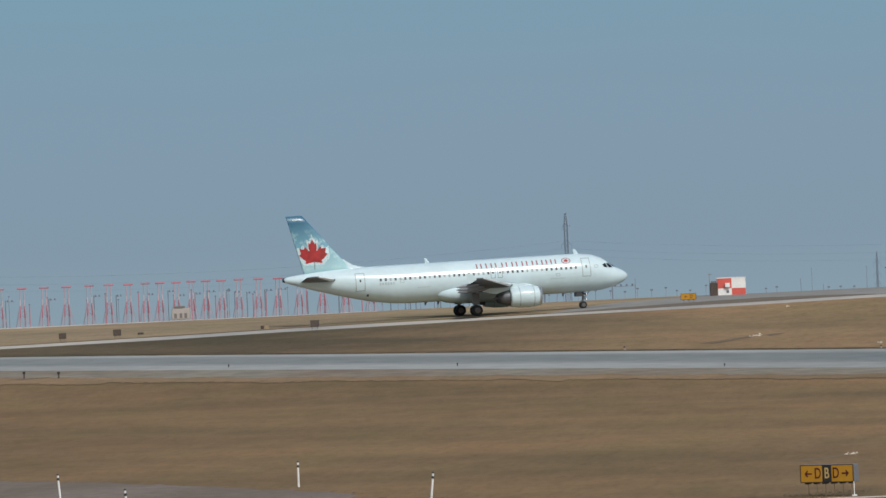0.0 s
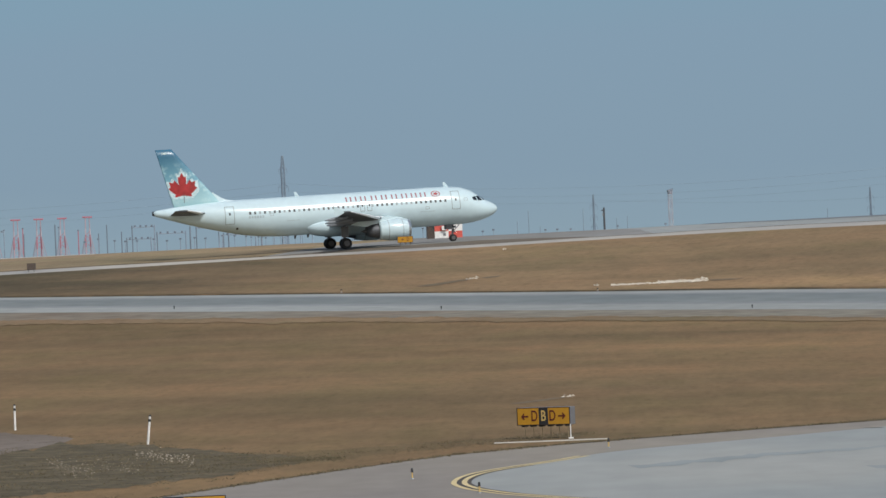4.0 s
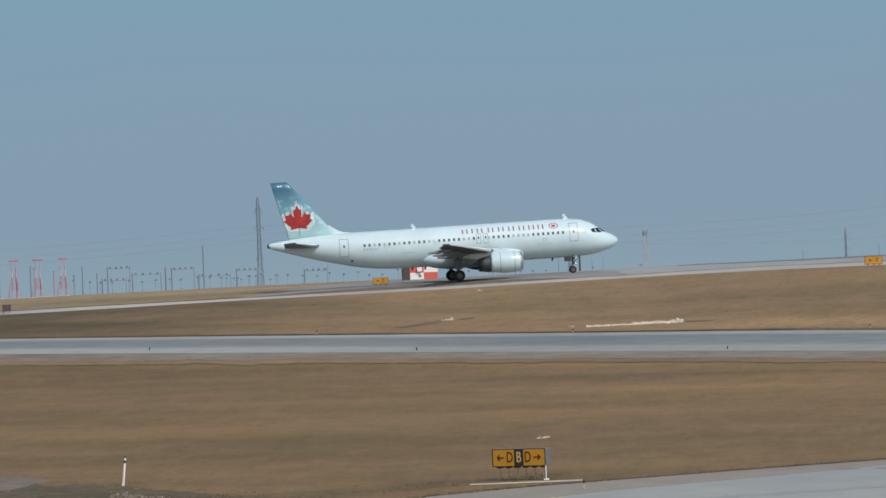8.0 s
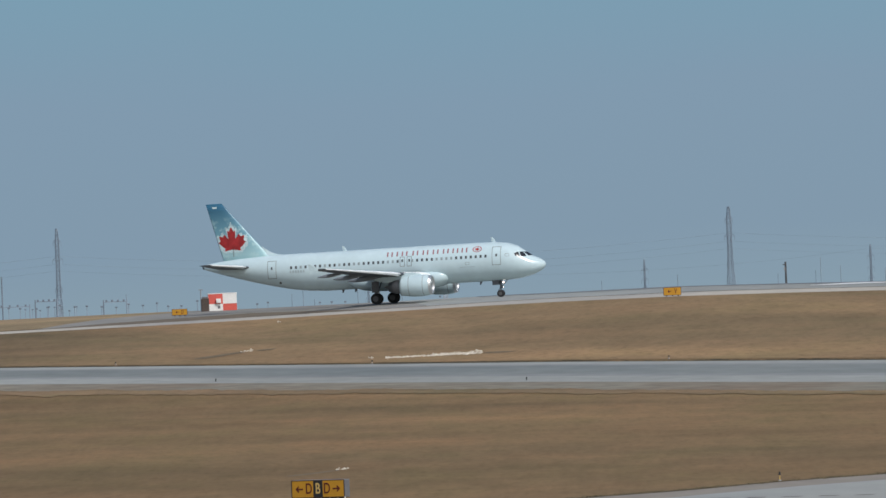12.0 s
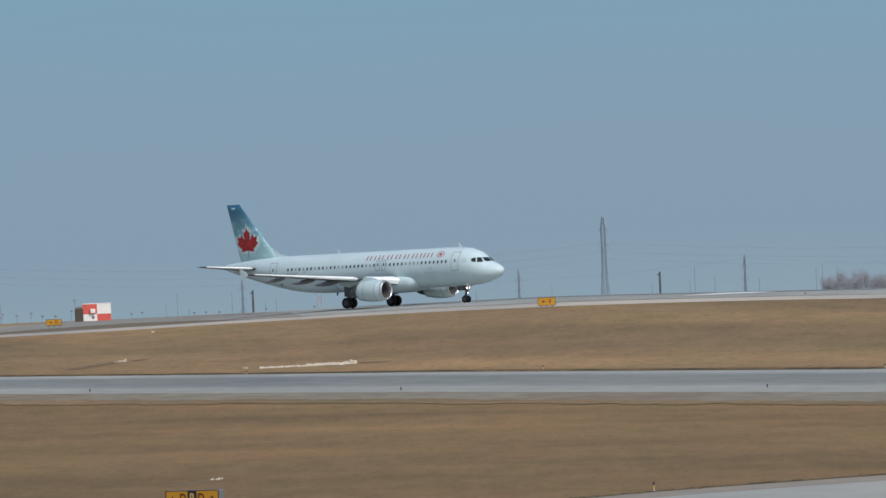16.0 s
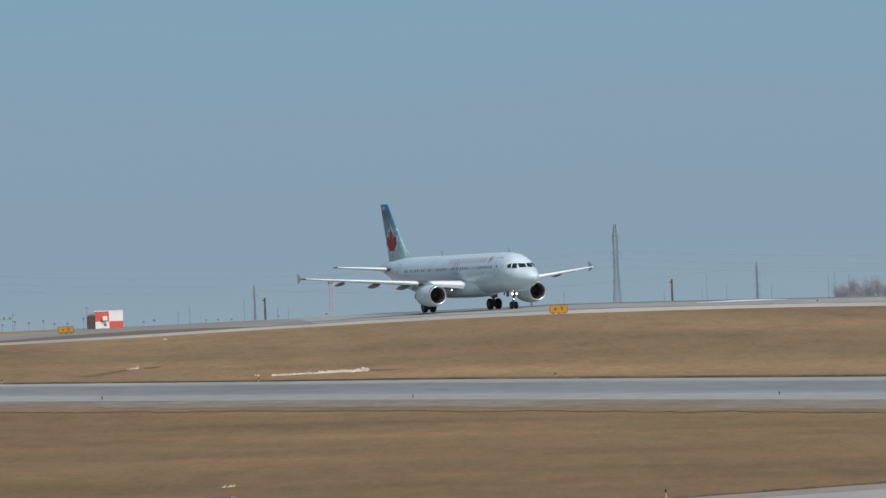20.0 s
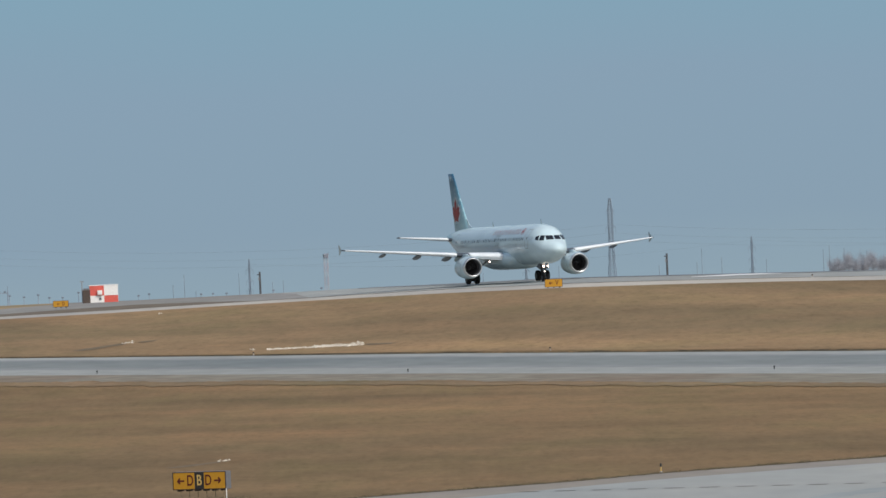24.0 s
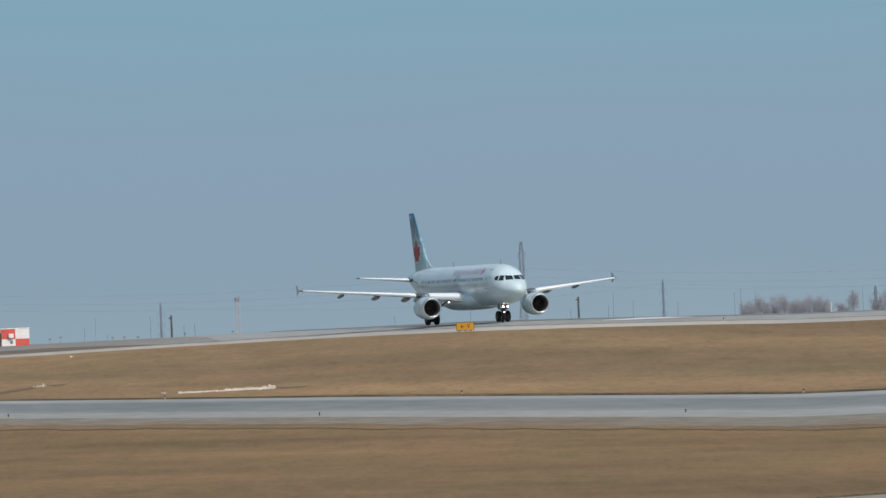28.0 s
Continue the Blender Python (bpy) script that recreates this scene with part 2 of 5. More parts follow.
strip_v = lin([-1908, -1604, -1401, -1204, -930, -730, -570, -388, -188, -3, 213, 413, 613, 781],
              [170, 165, 160, 156.5, 151, 148.5, 146, 142, 138.5, 136, 135, 137, 140.3, 145])
path_d = lin([-1910, -1069, -862, -668, -545, -368, -113, -36, 27, 73, 136, 201, 270, 330, 400, 780],
             [822, 838.5, 841.2, 843.4, 844.6, 844, 838.2, 833.9, 828.7, 824.2, 817.2, 808, 794.5, 790, 787, 784])
path_v = lin([-1910, -1069, -862, -668, -545, -368, -113, 27, 136, 201, 270, 330, 400, 780],
             [163, 145, 140.3, 135.2, 132.6, 128, 123.8, 122.9, 122.4, 121.6, 121.7, 122.6, 124.3, 131])
edge_d = lambda u: path_d(u) + float(np.interp(u, [-400, 200, 400], [26, 55, 68]))
edge_v = lin([-1910, -1069, -668, -545, -368, -113, 0, 201, 400, 780], [155, 138, 130, 128.8, 125.8, 121.2, 120.4, 118, 121, 128])
crest_d = lambda u: edge_d(u) + 80
crest_v = lin([-1910, -1400, -900, -690, -545, -300, -113, 0, 201, 400, 780], [133.5, 131.5, 126.5, 125.2, 125.8, 123.6, 120.6, 120, 117.8, 120.8, 127.8])
BEHIND_V = 145.0


def knots(u):
    """(distance, height) of the ground's breaks along the way u."""
    out = [(-600.0, 0.0), (20.0, 0.0), (near_d(u) - 90, 0.0)]
    for d, v in ((near_d, near_v), (far_d, far_v), (strip_d, strip_v), (path_d, path_v), (edge_d, edge_v), (crest_d, crest_v)):
        out.append((d(u), EYE_H - v(u) * d(u) / F))
    out += [(y, EYE_H - BEHIND_V * y / F) for y in (1350.0, 4900.0)]
    return out


def height(x, y):
    if y < 50:
        return 0.0
    k = knots(max(-2600, min(1600, F * x / y)))
    return float(np.interp(y, [a for a, _ in k], [b for _, b in k]))


def on_ray(u, v):
    """The place on the ground that is seen along the way u, v below eye level."""
    k = knots(max(-2600, min(1600, u)))
    for (y0, z0), (y1, z1) in zip(k[1:], k[2:]):
        f0, f1 = F * (EYE_H - z0) / y0 - v, F * (EYE_H - z1) / y1 - v
        if f0 >= 0 >= f1:
            lo, hi = 0.0, 1.0
            for _ in range(40):
                s = (lo + hi) / 2
                y, z = y0 + (y1 - y0) * s, z0 + (z1 - z0) * s
                lo, hi = (s, hi) if F * (EYE_H - z) / y > v else (lo, s)
            return Vector((u * y / F, y, z))
    return Vector((u * 1000 / F, 1000, height(u * 1000 / F, 1000)))


# ---- mesh helpers ----
def mesh_of(name, verts, faces, smooth=False):
    me = bpy.data.meshes.new(name)
    me.from_pydata([tuple(v) for v in verts], [], faces)
    me.update()
    if smooth:
        me.polygons.foreach_set("use_smooth", [True] * len(me.polygons))
    return me


def thing(name, label, category, group="", kind="", m=None):
    """An Empty that carries the parts of one thing."""
    ob = tagged(new(name), label, category, group, kind)
    if m is not None:
        ob.matrix_world = m
    return ob


def part(name, bm, mat, parent, label="", smooth=False):
    """Links a bmesh, or a mesh, as one mesh object under a thing or under a part."""
    if isinstance(bm, bpy.types.Mesh):
        me = bm
    else:
        me = bpy.data.meshes.new(name)
        bm.to_mesh(me)
        bm.free()
        if smooth:
            me.polygons.foreach_set("use_smooth", [len(p.vertices) < 5 for p in me.polygons])
    if mat is not None and not me.materials:
        me.materials.append(mat)
    ob = new(name, me)
    ob.parent = parent
    if label:
        ob["label"] = label
    return ob


def box(bm, x0, y0, z0, x1, y1, z1, bevel=0.0):
    r = bmesh.ops.create_cube(bm, size=1, matrix=Matrix.LocRotScale(((x0 + x1) / 2, (y0 + y1) / 2, (z0 + z1) / 2), None, (x1 - x0, y1 - y0, z1 - z0)))
    if bevel:
        es = {e for v in r["verts"] for e in v.link_edges}
        bmesh.ops.bevel(bm, geom=list(es), offset=bevel, segments=2, affect="EDGES", profile=0.5)
    return bm


def rod(bm, a, b, r0, r1=None, seg=8):
    a, b = Vector(a), Vector(b)
    d = b - a
    m = Matrix.Translation((a + b) / 2) @ d.to_track_quat("Z", "Y").to_matrix().to_4x4()
    bmesh.ops.create_cone(bm, cap_ends=True, segments=seg, radius1=r0, radius2=r0 if r1 is None else r1, depth=d.length, matrix=m)
    return bm


def loft(rings, cap=True):
    """A mesh through rings of equally many points."""
    verts = [p for r in rings for p in r]
    k = len(rings[0])
    faces = [(i * k + j, i * k + (j + 1) % k, (i + 1) * k + (j + 1) % k, (i + 1) * k + j) for i in range(len(rings) - 1) for j in range(k)]
    if cap:
        faces += [tuple(reversed(range(k))), tuple(range((len(rings) - 1) * k, len(rings) * k))]
    bm = bmesh.new()
    vs = [bm.verts.new(v) for v in verts]
    for f in faces:
        bm.faces.new([vs[i] for i in f])
    bmesh.ops.recalc_face_normals(bm, faces=bm.faces)
    return bm


# ---- ground ----
COLS = [-42000, -28000, -18000, -12000, -8000, -5500, -4000, -3200] + list(range(-2600, 1601, 50)) + [2200, 3000, 4000, 5500, 8000, 12000, 18000, 28000, 42000]
STEPS = [1, 6, 3, 3, 5, 3, 3, 3, 3, 3, 2, 8]     # rows between the breaks


def ray_rows(u):
    k = knots(max(-2600, min(1600, u)))
    out = []
    for (y0, z0), (y1, z1), s in zip(k, k[1:], STEPS):
        out += [(y0 + (y1 - y0) * i / s, z0 + (z1 - z0) * i / s) for i in range(s)]
    return out + [k[-1]]


def ground_mesh():
    verts, n = [], 0
    for u in COLS:
        rr = ray_rows(u)
        n = len(rr)
        for y, z in rr:
            verts.append((u / F * abs(y) if y > 0 else u / F * 700, y, z))
    faces = [(i * n + j, (i + 1) * n + j, (i + 1) * n + j + 1, i * n + j + 1) for i in range(len(COLS) - 1) for j in range(n - 1)]
    return mesh_of("ground", verts, faces, True)


ground = tagged(new("ground", ground_mesh()), "dry tan and brown spring grass rising to a low crest", "ground", kind="structure")
ground.data.materials.append(M_GRASS)


def band(name, lo, hi, u0, u1, mat, label, category, lift=0.02, steps=80, rows=3):
    """A paved band that lies on the ground between two edges, each a function of u that gives the distance."""
    verts = []
    for i in range(steps + 1):
        u = u0 + (u1 - u0) * i / steps
        for j in range(rows + 1):
            y = lo(u) + (hi(u) - lo(u)) * j / rows
            verts.append((u * y / F, y, height(u * y / F, y) + lift))
    r = rows + 1
    faces = [(i * r + j, (i + 1) * r + j, (i + 1) * r + j + 1, i * r + j + 1) for i in range(steps) for j in range(rows)]
    ob = tagged(new(name, mesh_of(name, verts, faces)), label, category, kind="structure")
    ob.data.materials.append(mat)
    return ob


mixd = lambda a, b, s: (lambda u: a(u) + (b(u) - a(u)) * s)
frayed = lambda u, k: noise.noise((u / 70, k, 0)) + 0.6 * noise.noise((u / 19, k, 3)) + 0.4 * noise.noise((u / 6, k, 7))
verge_w = lin([-900, -200, 300, 700], [21, 23, 29, 34])
band("verge", lambda u: near_d(u) - verge_w(u) + 4.2 * frayed(u, 1.5), near_d, -2600, 1600, M_VERGE, "bare brownish earth verge beside the taxiway", "verge", 0.04, steps=900, rows=1)
band("worn_verge", lambda u: near_d(u) - verge_w(u) - 14 + 4.5 * frayed(u, 8.5), lambda u: near_d(u) - verge_w(u) + 6, -2600, 1600, M_THIN, "thin worn grass beside the bare verge", "verge", 0.034, steps=900, rows=1)
band("taxiway_shoulder_near", near_d, mixd(near_d, far_d, 0.29), -2600, 1600, M_SHOULDER, "pale grey paved taxiway shoulder", "taxiway")
band("taxiway_parallel", mixd(near_d, far_d, 0.38), mixd(near_d, far_d, 0.80), -2600, 1600, M_ASPHALT, "worn blue-grey asphalt of the parallel taxiway", "taxiway")
band("taxiway_edge_near", mixd(near_d, far_d, 0.29), mixd(near_d, far_d, 0.38), -2600, 1600, M_WORN, "worn grey edge of the parallel taxiway", "taxiway")
band("taxiway_edge_far", mixd(near_d, far_d, 0.80), mixd(near_d, far_d, 0.86), -2600, 1600, M_WORN, "worn grey edge of the parallel taxiway", "taxiway")
band("taxiway_shoulder_far", mixd(near_d, far_d, 0.86), far_d, -2600, 1600, M_SHOULDER, "pale grey paved shoulder below the grass bank", "taxiway")
strip_end = lambda u: mixd(strip_d, path_d, float(np.interp(u, [-1250, -900, -250, 0], [0.7, 0.42, 0.36, 0.5])))(u)
band("tan_bank", lambda u: far_d(u) + 3, lambda u: strip_d(u), -2600, 1600, M_TAN, "tan dry grass on the bank", "grass", 0.03, rows=8)
band("taxiway_strip", strip_d, strip_end, -2600, 1600, M_PALE, "pale paved edge of the upper taxiway", "taxiway")
far_side = lambda u: strip_end(u) + (edge_d(u) + 45 - strip_end(u)) * min(1, max(0.02, (u + 930) / 260))
sliver = lambda u: mixd(strip_end, path_d, float(np.interp(u, [-930, -800, -545, -430, -335], [0.02, 0.6, 0.85, 0.45, 0.0])))(u)
over = lambda u: crest_d(u) + 60 if u > -668 else max(far_side(u), sliver(u) + 0.5)
seam = lambda u: over(u) + (sliver(u) - over(u)) * min(1, max(0, (u + 430) / 190))
band("dead_grass_sliver", strip_end, sliver, -930, -335, M_OLD, "dull brown dead grass beside the upper taxiway", "grass", 0.05, rows=12)
band("taxiway_upper", sliver, seam, -930, -240, M_PAVE, "dull grey pavement of the upper taxiway", "taxiway", 0.05, steps=120, rows=36)
band("crest_grass", far_side, lambda u: crest_d(u) + 12, -2600, -668, M_CREST, "paler dry grass along the crest", "grass", 0.05, steps=100, rows=30)
band("bank_lip", lambda u: far_d(u), lambda u: far_d(u) + 1.5 + 1.3 * frayed(u, 12.5), -2600, 1600, M_SCRUB, "dark soil lip along the bank's foot", "verge", 0.04, steps=900, rows=1)
band("pale_crest_line", lambda u: crest_d(u) - 9, lambda u: crest_d(u) - 1, -2600, -1230, M_SNOW, "thin pale gravel line along the crest", "gravel", 0.09)
band("taxiway_turn", seam, over, -430, 1600, M_SHOULDER, "pale grey asphalt where the upper taxiway turns", "taxiway", 0.05, steps=180, rows=44)

band("taxiway_far_edge", lambda u: edge_d(u) - float(np.interp(u, [-150, 0, 500, 1600], [4, 26, 36, 30])), lambda u: crest_d(u) + 30, -150, 1600, M_FAREDGE, "darker asphalt along the far edge of the turn", "taxiway", 0.075, steps=90, rows=8)

# ---- sky backdrop ----
def backdrop():
    m = bpy.data.materials.new("hazy_sky")
    m.use_nodes = True
    n, l = m.node_tree.nodes, m.node_tree.links
    n.remove(n["Principled BSDF"])
    em = n.new("ShaderNodeEmission")
    g = n.new("ShaderNodeNewGeometry")
    sp = n.new("ShaderNodeSeparateXYZ")
    l.new(g.outputs["Position"], sp.inputs[0])
    mr = n.new("ShaderNodeMapRange")
    mr.inputs["From Min"].default_value, mr.inputs["From Max"].default_value = -60, 210
    l.new(sp.outputs["Z"], mr.inputs["Value"])
    nz = n.new("ShaderNodeTexNoise")
    nz.inputs["Scale"].default_value, nz.inputs["Detail"].default_value = 0.004, 3
    mp = n.new("ShaderNodeMapping")
    mp.inputs["Scale"].default_value = (1, 1, 3)
    l.new(g.outputs["Position"], mp.inputs[0])
    l.new(mp.outputs[0], nz.inputs["Vector"])
    ad = n.new("ShaderNodeMath")
    ad.operation = "MULTIPLY_ADD"
    ad.inputs[1].default_value, ad.inputs[2].default_value = 0.16, -0.08
    l.new(nz.outputs["Fac"], ad.inputs[0])
    sm = n.new("ShaderNodeMath")
    l.new(mr.outputs[0], sm.inputs[0])
    l.new(ad.outputs[0], sm.inputs[1])
    r = n.new("ShaderNodeValToRGB")
    stops = [(0.05, (0.260, 0.349, 0.404)), (0.25, (0.233, 0.324, 0.405)), (0.55, (0.228, 0.328, 0.419)), (0.85, (0.205, 0.347, 0.440)), (1.0, (0.195, 0.347, 0.448))]
    while len(r.color_ramp.elements) < len(stops):
        r.color_ramp.elements.new(0.5)
    for e, (p, c) in zip(r.color_ramp.elements, stops):
        e.position, e.color = p, (*c, 1)
    l.new(sm.outputs[0], r.inputs[0])
    l.new(r.outputs[0], em.inputs["Color"])
    em.inputs["Strength"].default_value = SKY_GLOW
    l.new(em.outputs[0], n["Material Output"].inputs["Surface"])
    verts, k = [], 24
    for i in range(k + 1):
        a = -0.32 + 0.64 * i / k
        for z in (-120, 420):
            verts.append((math.sin(a) * 4700, math.cos(a) * 4700, z))
    ob = new("backdrop", mesh_of("backdrop", verts, [(2 * i, 2 * i + 2, 2 * i + 3, 2 * i + 1) for i in range(k)], True))
    ob.data.materials.append(m)
    return tagged(ob, "pale blue hazy sky low over the horizon", "sky", kind="structure")


SKY_GLOW = 1.24
backdrop()

# ---- the airliner: x forward, y to port, z up; origin on the ground midway between the main wheels ----
MAIN = 17.71                                   # the main wheels' distance behind the nose
M_PAINT = material("ice_white_paint", (0.545, 0.685, 0.73), 0.2, vary=0.03, fine=1.5, coarse=0.25, bump=0.0, tint=(0.505, 0.637, 0.682))
# Far darker than wing grey: the shade of the undersides is in the colour.
M_WING = material("shaded_wing_skin", (0.082, 0.096, 0.112), 0.45, 0.1, vary=0.12, fine=2.0, coarse=0.4, bump=0.0, tint=(0.062, 0.073, 0.086))
M_SLAT = material("bright_leading_edge_metal", (0.80, 0.85, 0.87), 0.4, 0.0, vary=0.05, bump=0.0)
M_FAIRING = material("grey_fairing_paint", (0.2, 0.225, 0.25), 0.5, vary=0.08, bump=0.0)
M_METAL = material("bare_nozzle_metal", (0.125, 0.135, 0.148), 0.42, 0.5, vary=0.15)
M_LIP = material("polished_intake_lip", (0.58, 0.61, 0.63), 0.33, 0.9, vary=0.04, bump=0.0)
M_TYRE = material("tyre_rubber", (0.022, 0.022, 0.023), 0.85, vary=0.2)
M_HUB = material("grey_wheel_hub", (0.12, 0.12, 0.125), 0.5, 0.4)
# Gear steel lowered in colour to hold the shade beneath the airliner.
M_STRUT = material("shaded_gear_steel", (0.13, 0.14, 0.155), 0.45, 0.3)
M_DARKGEAR = material("dark_brake_steel", (0.04, 0.043, 0.05), 0.6, 0.2)
M_MARK = material("pale_grey_marking", (0.36, 0.45, 0.48), 0.4, bump=0.0)
M_GLASS = material("dark_cockpit_glass", (0.02, 0.024, 0.03), 0.15, vary=0.1, bump=0.0)
M_PANE = material("dark_cabin_pane", (0.085, 0.096, 0.104), 0.2, vary=0.1, bump=0.0)
M_BLIND = material("pale_window_blind", (0.27, 0.33, 0.345), 0.4, vary=0.05, bump=0.0)
M_LINE = material("grey_door_outline", (0.20, 0.24, 0.25), 0.5, bump=0.0)
M_LOGO = material("livery_red", (0.38, 0.026, 0.028), 0.5, vary=0.22, fine=2.2, coarse=0.9, bump=0.0)
M_FADED = material("livery_red_lettering", (0.31, 0.125, 0.145), 0.45, vary=0.06, bump=0.0)
M_FAN = material("dark_fan_blades", (0.085, 0.085, 0.09), 0.45, 0.4)
M_DUCT = material("dark_intake_duct", (0.13, 0.13, 0.14), 0.5, 0.3)
M_HALO = material("frosted_white_livery", (0.61, 0.755, 0.785), 0.35, vary=0.06, fine=3, coarse=0.9, bump=0.0)
M_LAMP = glow("landing_light", (1.0, 0.78, 0.64), 9.0)


def fin_material():
    m = bpy.data.materials.new("frosted_teal_livery")
    m.use_nodes = True
    n, l = m.node_tree.nodes, m.node_tree.links
    b = n["Principled BSDF"]
    b.inputs["Roughness"].default_value = 0.3
    co = n.new("ShaderNodeTexCoord").outputs["Object"]
    sp = n.new("ShaderNodeSeparateXYZ")
    l.new(co, sp.inputs[0])
    r = n.new("ShaderNodeValToRGB")
    mr = n.new("ShaderNodeMapRange")
    mr.inputs["From Min"].default_value, mr.inputs["From Max"].default_value = 5.8, 11.8
    l.new(sp.outputs["Z"], mr.inputs["Value"])
    r.color_ramp.elements.new(0.5)
    for e, (p, c) in zip(r.color_ramp.elements, ((0.0, (0.38, 0.60, 0.64)), (0.45, (0.16, 0.35, 0.445)), (0.9, (0.036, 0.135, 0.225)))):
        e.position, e.color = p, (*c, 1)
    l.new(mr.outputs[0], r.inputs[0])
    nz = n.new("ShaderNodeTexNoise")
    nz.inputs["Scale"].default_value, nz.inputs["Detail"].default_value, nz.inputs["Roughness"].default_value = 1.1, 7, 0.68
    l.new(co, nz.inputs["Vector"])
    st = n.new("ShaderNodeMapRange")
    st.inputs["From Min"].default_value, st.inputs["From Max"].default_value, st.inputs["To Max"].default_value = 0.50, 0.62, 0.75
    l.new(nz.outputs["Fac"], st.inputs["Value"])
    low = n.new("ShaderNodeMapRange")
    low.inputs["From Min"].default_value, low.inputs["From Max"].default_value = 10.3, 9.2
    l.new(sp.outputs["Z"], low.inputs["Value"])
    both = n.new("ShaderNodeMath")
    both.operation = "MULTIPLY"
    l.new(st.outputs[0], both.inputs[0])
    l.new(low.outputs[0], both.inputs[1])
    mx = n.new("ShaderNodeMix")
    mx.data_type = "RGBA"
    l.new(both.outputs[0], mx.inputs["Factor"])
    l.new(r.outputs[0], mx.inputs["A"])
    mx.inputs["B"].default_value = (0.46, 0.65, 0.67, 1)
    l.new(mx.outputs["Result"], b.inputs["Base Color"])
    return m


M_FIN = fin_material()
ST = [0, 0.15, 0.5, 1.0, 1.4, 2.0, 2.9, 4.0, 5.5, 7.0, 24.0, 26.0, 28.0, 30.0, 32.0, 34.0, 36.0, 37.2, 37.57]
TOP = [3.22, 3.53, 3.81, 4.06, 4.23, 4.66, 5.31, 5.72, 5.88, 5.90, 5.90, 5.90, 5.90, 5.88, 5.80, 5.66, 5.46, 5.30, 5.20]
BOT = [3.18, 2.88, 2.60, 2.36, 2.22, 2.05, 1.87, 1.78, 1.75, 1.74, 1.74, 1.86, 2.14, 2.58, 3.08, 3.64, 4.26, 4.66, 4.84]
HW = [0.02, 0.42, 0.75, 1.05, 1.25, 1.47, 1.72, 1.90, 1.97, 1.975, 1.975, 1.95, 1.87, 1.68, 1.38, 1.0, 0.6, 0.34, 0.2]


def hull(s):
    """Top, bottom and half width of the fuselage s metres behind the nose."""
    return float(np.interp(s, ST, TOP)), float(np.interp(s, ST, BOT)), float(np.interp(s, ST, HW))


def skin(s, z, side, out=0.012):
    """A place on the fuselage skin."""
    t, b, w = hull(s)
    zc, hh = (t + b) / 2, (t - b) / 2
    k = max(-0.999, min(0.999, (z - zc) / hh))
    c = math.sqrt(1 - k * k)
    ny, nz = c / w, k / hh
    d = math.hypot(ny, nz)
    return Vector((MAIN - s, side * (w * c + out * ny / d), z + out * nz / d))


def decal(cells, side, out=0.012):
    """Quads laid on the fuselage: cells of (s0, z0, s1, z1), each cut in three upwards."""
    bm = bmesh.new()
    for s0, z0, s1, z1 in cells:
        k = max(1, int((z1 - z0) / 0.25 + 0.99))
        for i in range(k):
            a, b = z0 + (z1 - z0) * i / k, z0 + (z1 - z0) * (i + 1) / k
            bm.faces.new([bm.verts.new(skin(s, z, side, out)) for s, z in ((s0, a), (s1, a), (s1, b), (s0, b))])
    return bm


def outline(s0, z0, s1, z1, w=0.07):
    return [(s0, z0, s1, z0 + w), (s0, z1 - w, s1, z1), (s0, z0 + w, s0 + w, z1 - w), (s1 - w, z0 + w, s1, z1 - w)]


def fuselage_mesh():
    rings = []
    stations = sorted(set([x for x in ST] + [0.05, 0.3, 0.75, 1.3, 1.8, 2.2, 2.5, 3.4, 4.7, 6.2] + list(range(8, 37))))
    for s in stations:
        t, b, w = hull(s)
        zc, hh = (t + b) / 2, (t - b) / 2
        rings.append([(MAIN - s, w * math.cos(a), zc + hh * math.sin(a)) for a in [2 * math.pi * i / 48 for i in range(48)]])
    return loft(rings)


def section(chord, thick, n=9):
    """An aerofoil's outline: (distance behind the leading edge, height)."""
    up = [(0.5 - 0.5 * math.cos(math.pi * i / n)) for i in range(n + 1)]
    y = lambda c: 5 * thick * (0.2969 * math.sqrt(c) - 0.126 * c - 0.3516 * c * c + 0.2843 * c ** 3 - 0.1030 * c ** 4)
    return [(c * chord, y(c) * chord) for c in up] + [(c * chord, -0.75 * y(c) * chord) for c in reversed(up[1:-1])]


def wing_at(y):
    """Leading edge behind the nose, chord, height and thickness of the wing at y metres from the middle."""
    le = 12.0 + (y - 1.97) * 0.53
    te = 18.9 if y < 6.4 else 18.9 + (y - 6.4) * 0.262
    return le, te - le, 2.66 + (y - 1.97) * 0.094, float(np.interp(y, [1, 6.4, 17], [0.152, 0.112, 0.087]))


def wing_mesh(side, c0=0.0, c1=1.0, grow=1.0, y0=1.0, y1=16.9, lift=0.0, under=1.0):
    """The wing, or a strip of its skin between the chord shares c0 and c1; under: the share of the strip's depth on the lower side."""
    rings = []
    for y in [y0 + (y1 - y0) * i / 14 for i in range(15)]:
        le, ch, z, th = wing_at(y)
        pts = [(a, b) for a, b in section(ch, th)]
        ring = []
        for a, b in pts:
            a = min(max(a, c0 * ch), c1 * ch * (under if b < 0 else 1.0))
            ring.append((MAIN - le - a + (0.012 if grow > 1 else 0), side * y, z + b * grow + lift))
        rings.append(ring)
    return loft(rings)


def surface_of_revolution(profile, centre, seg=32):
    """profile: (s behind the nose, radius) along the engine's axis."""
    rings = []
    for s, r in profile:
        rings.append([(MAIN - s, centre[0] + r * math.cos(2 * math.pi * i / seg), centre[1] + r * math.sin(2 * math.pi * i / seg)) for i in range(seg)])
    return loft(rings, cap=False)


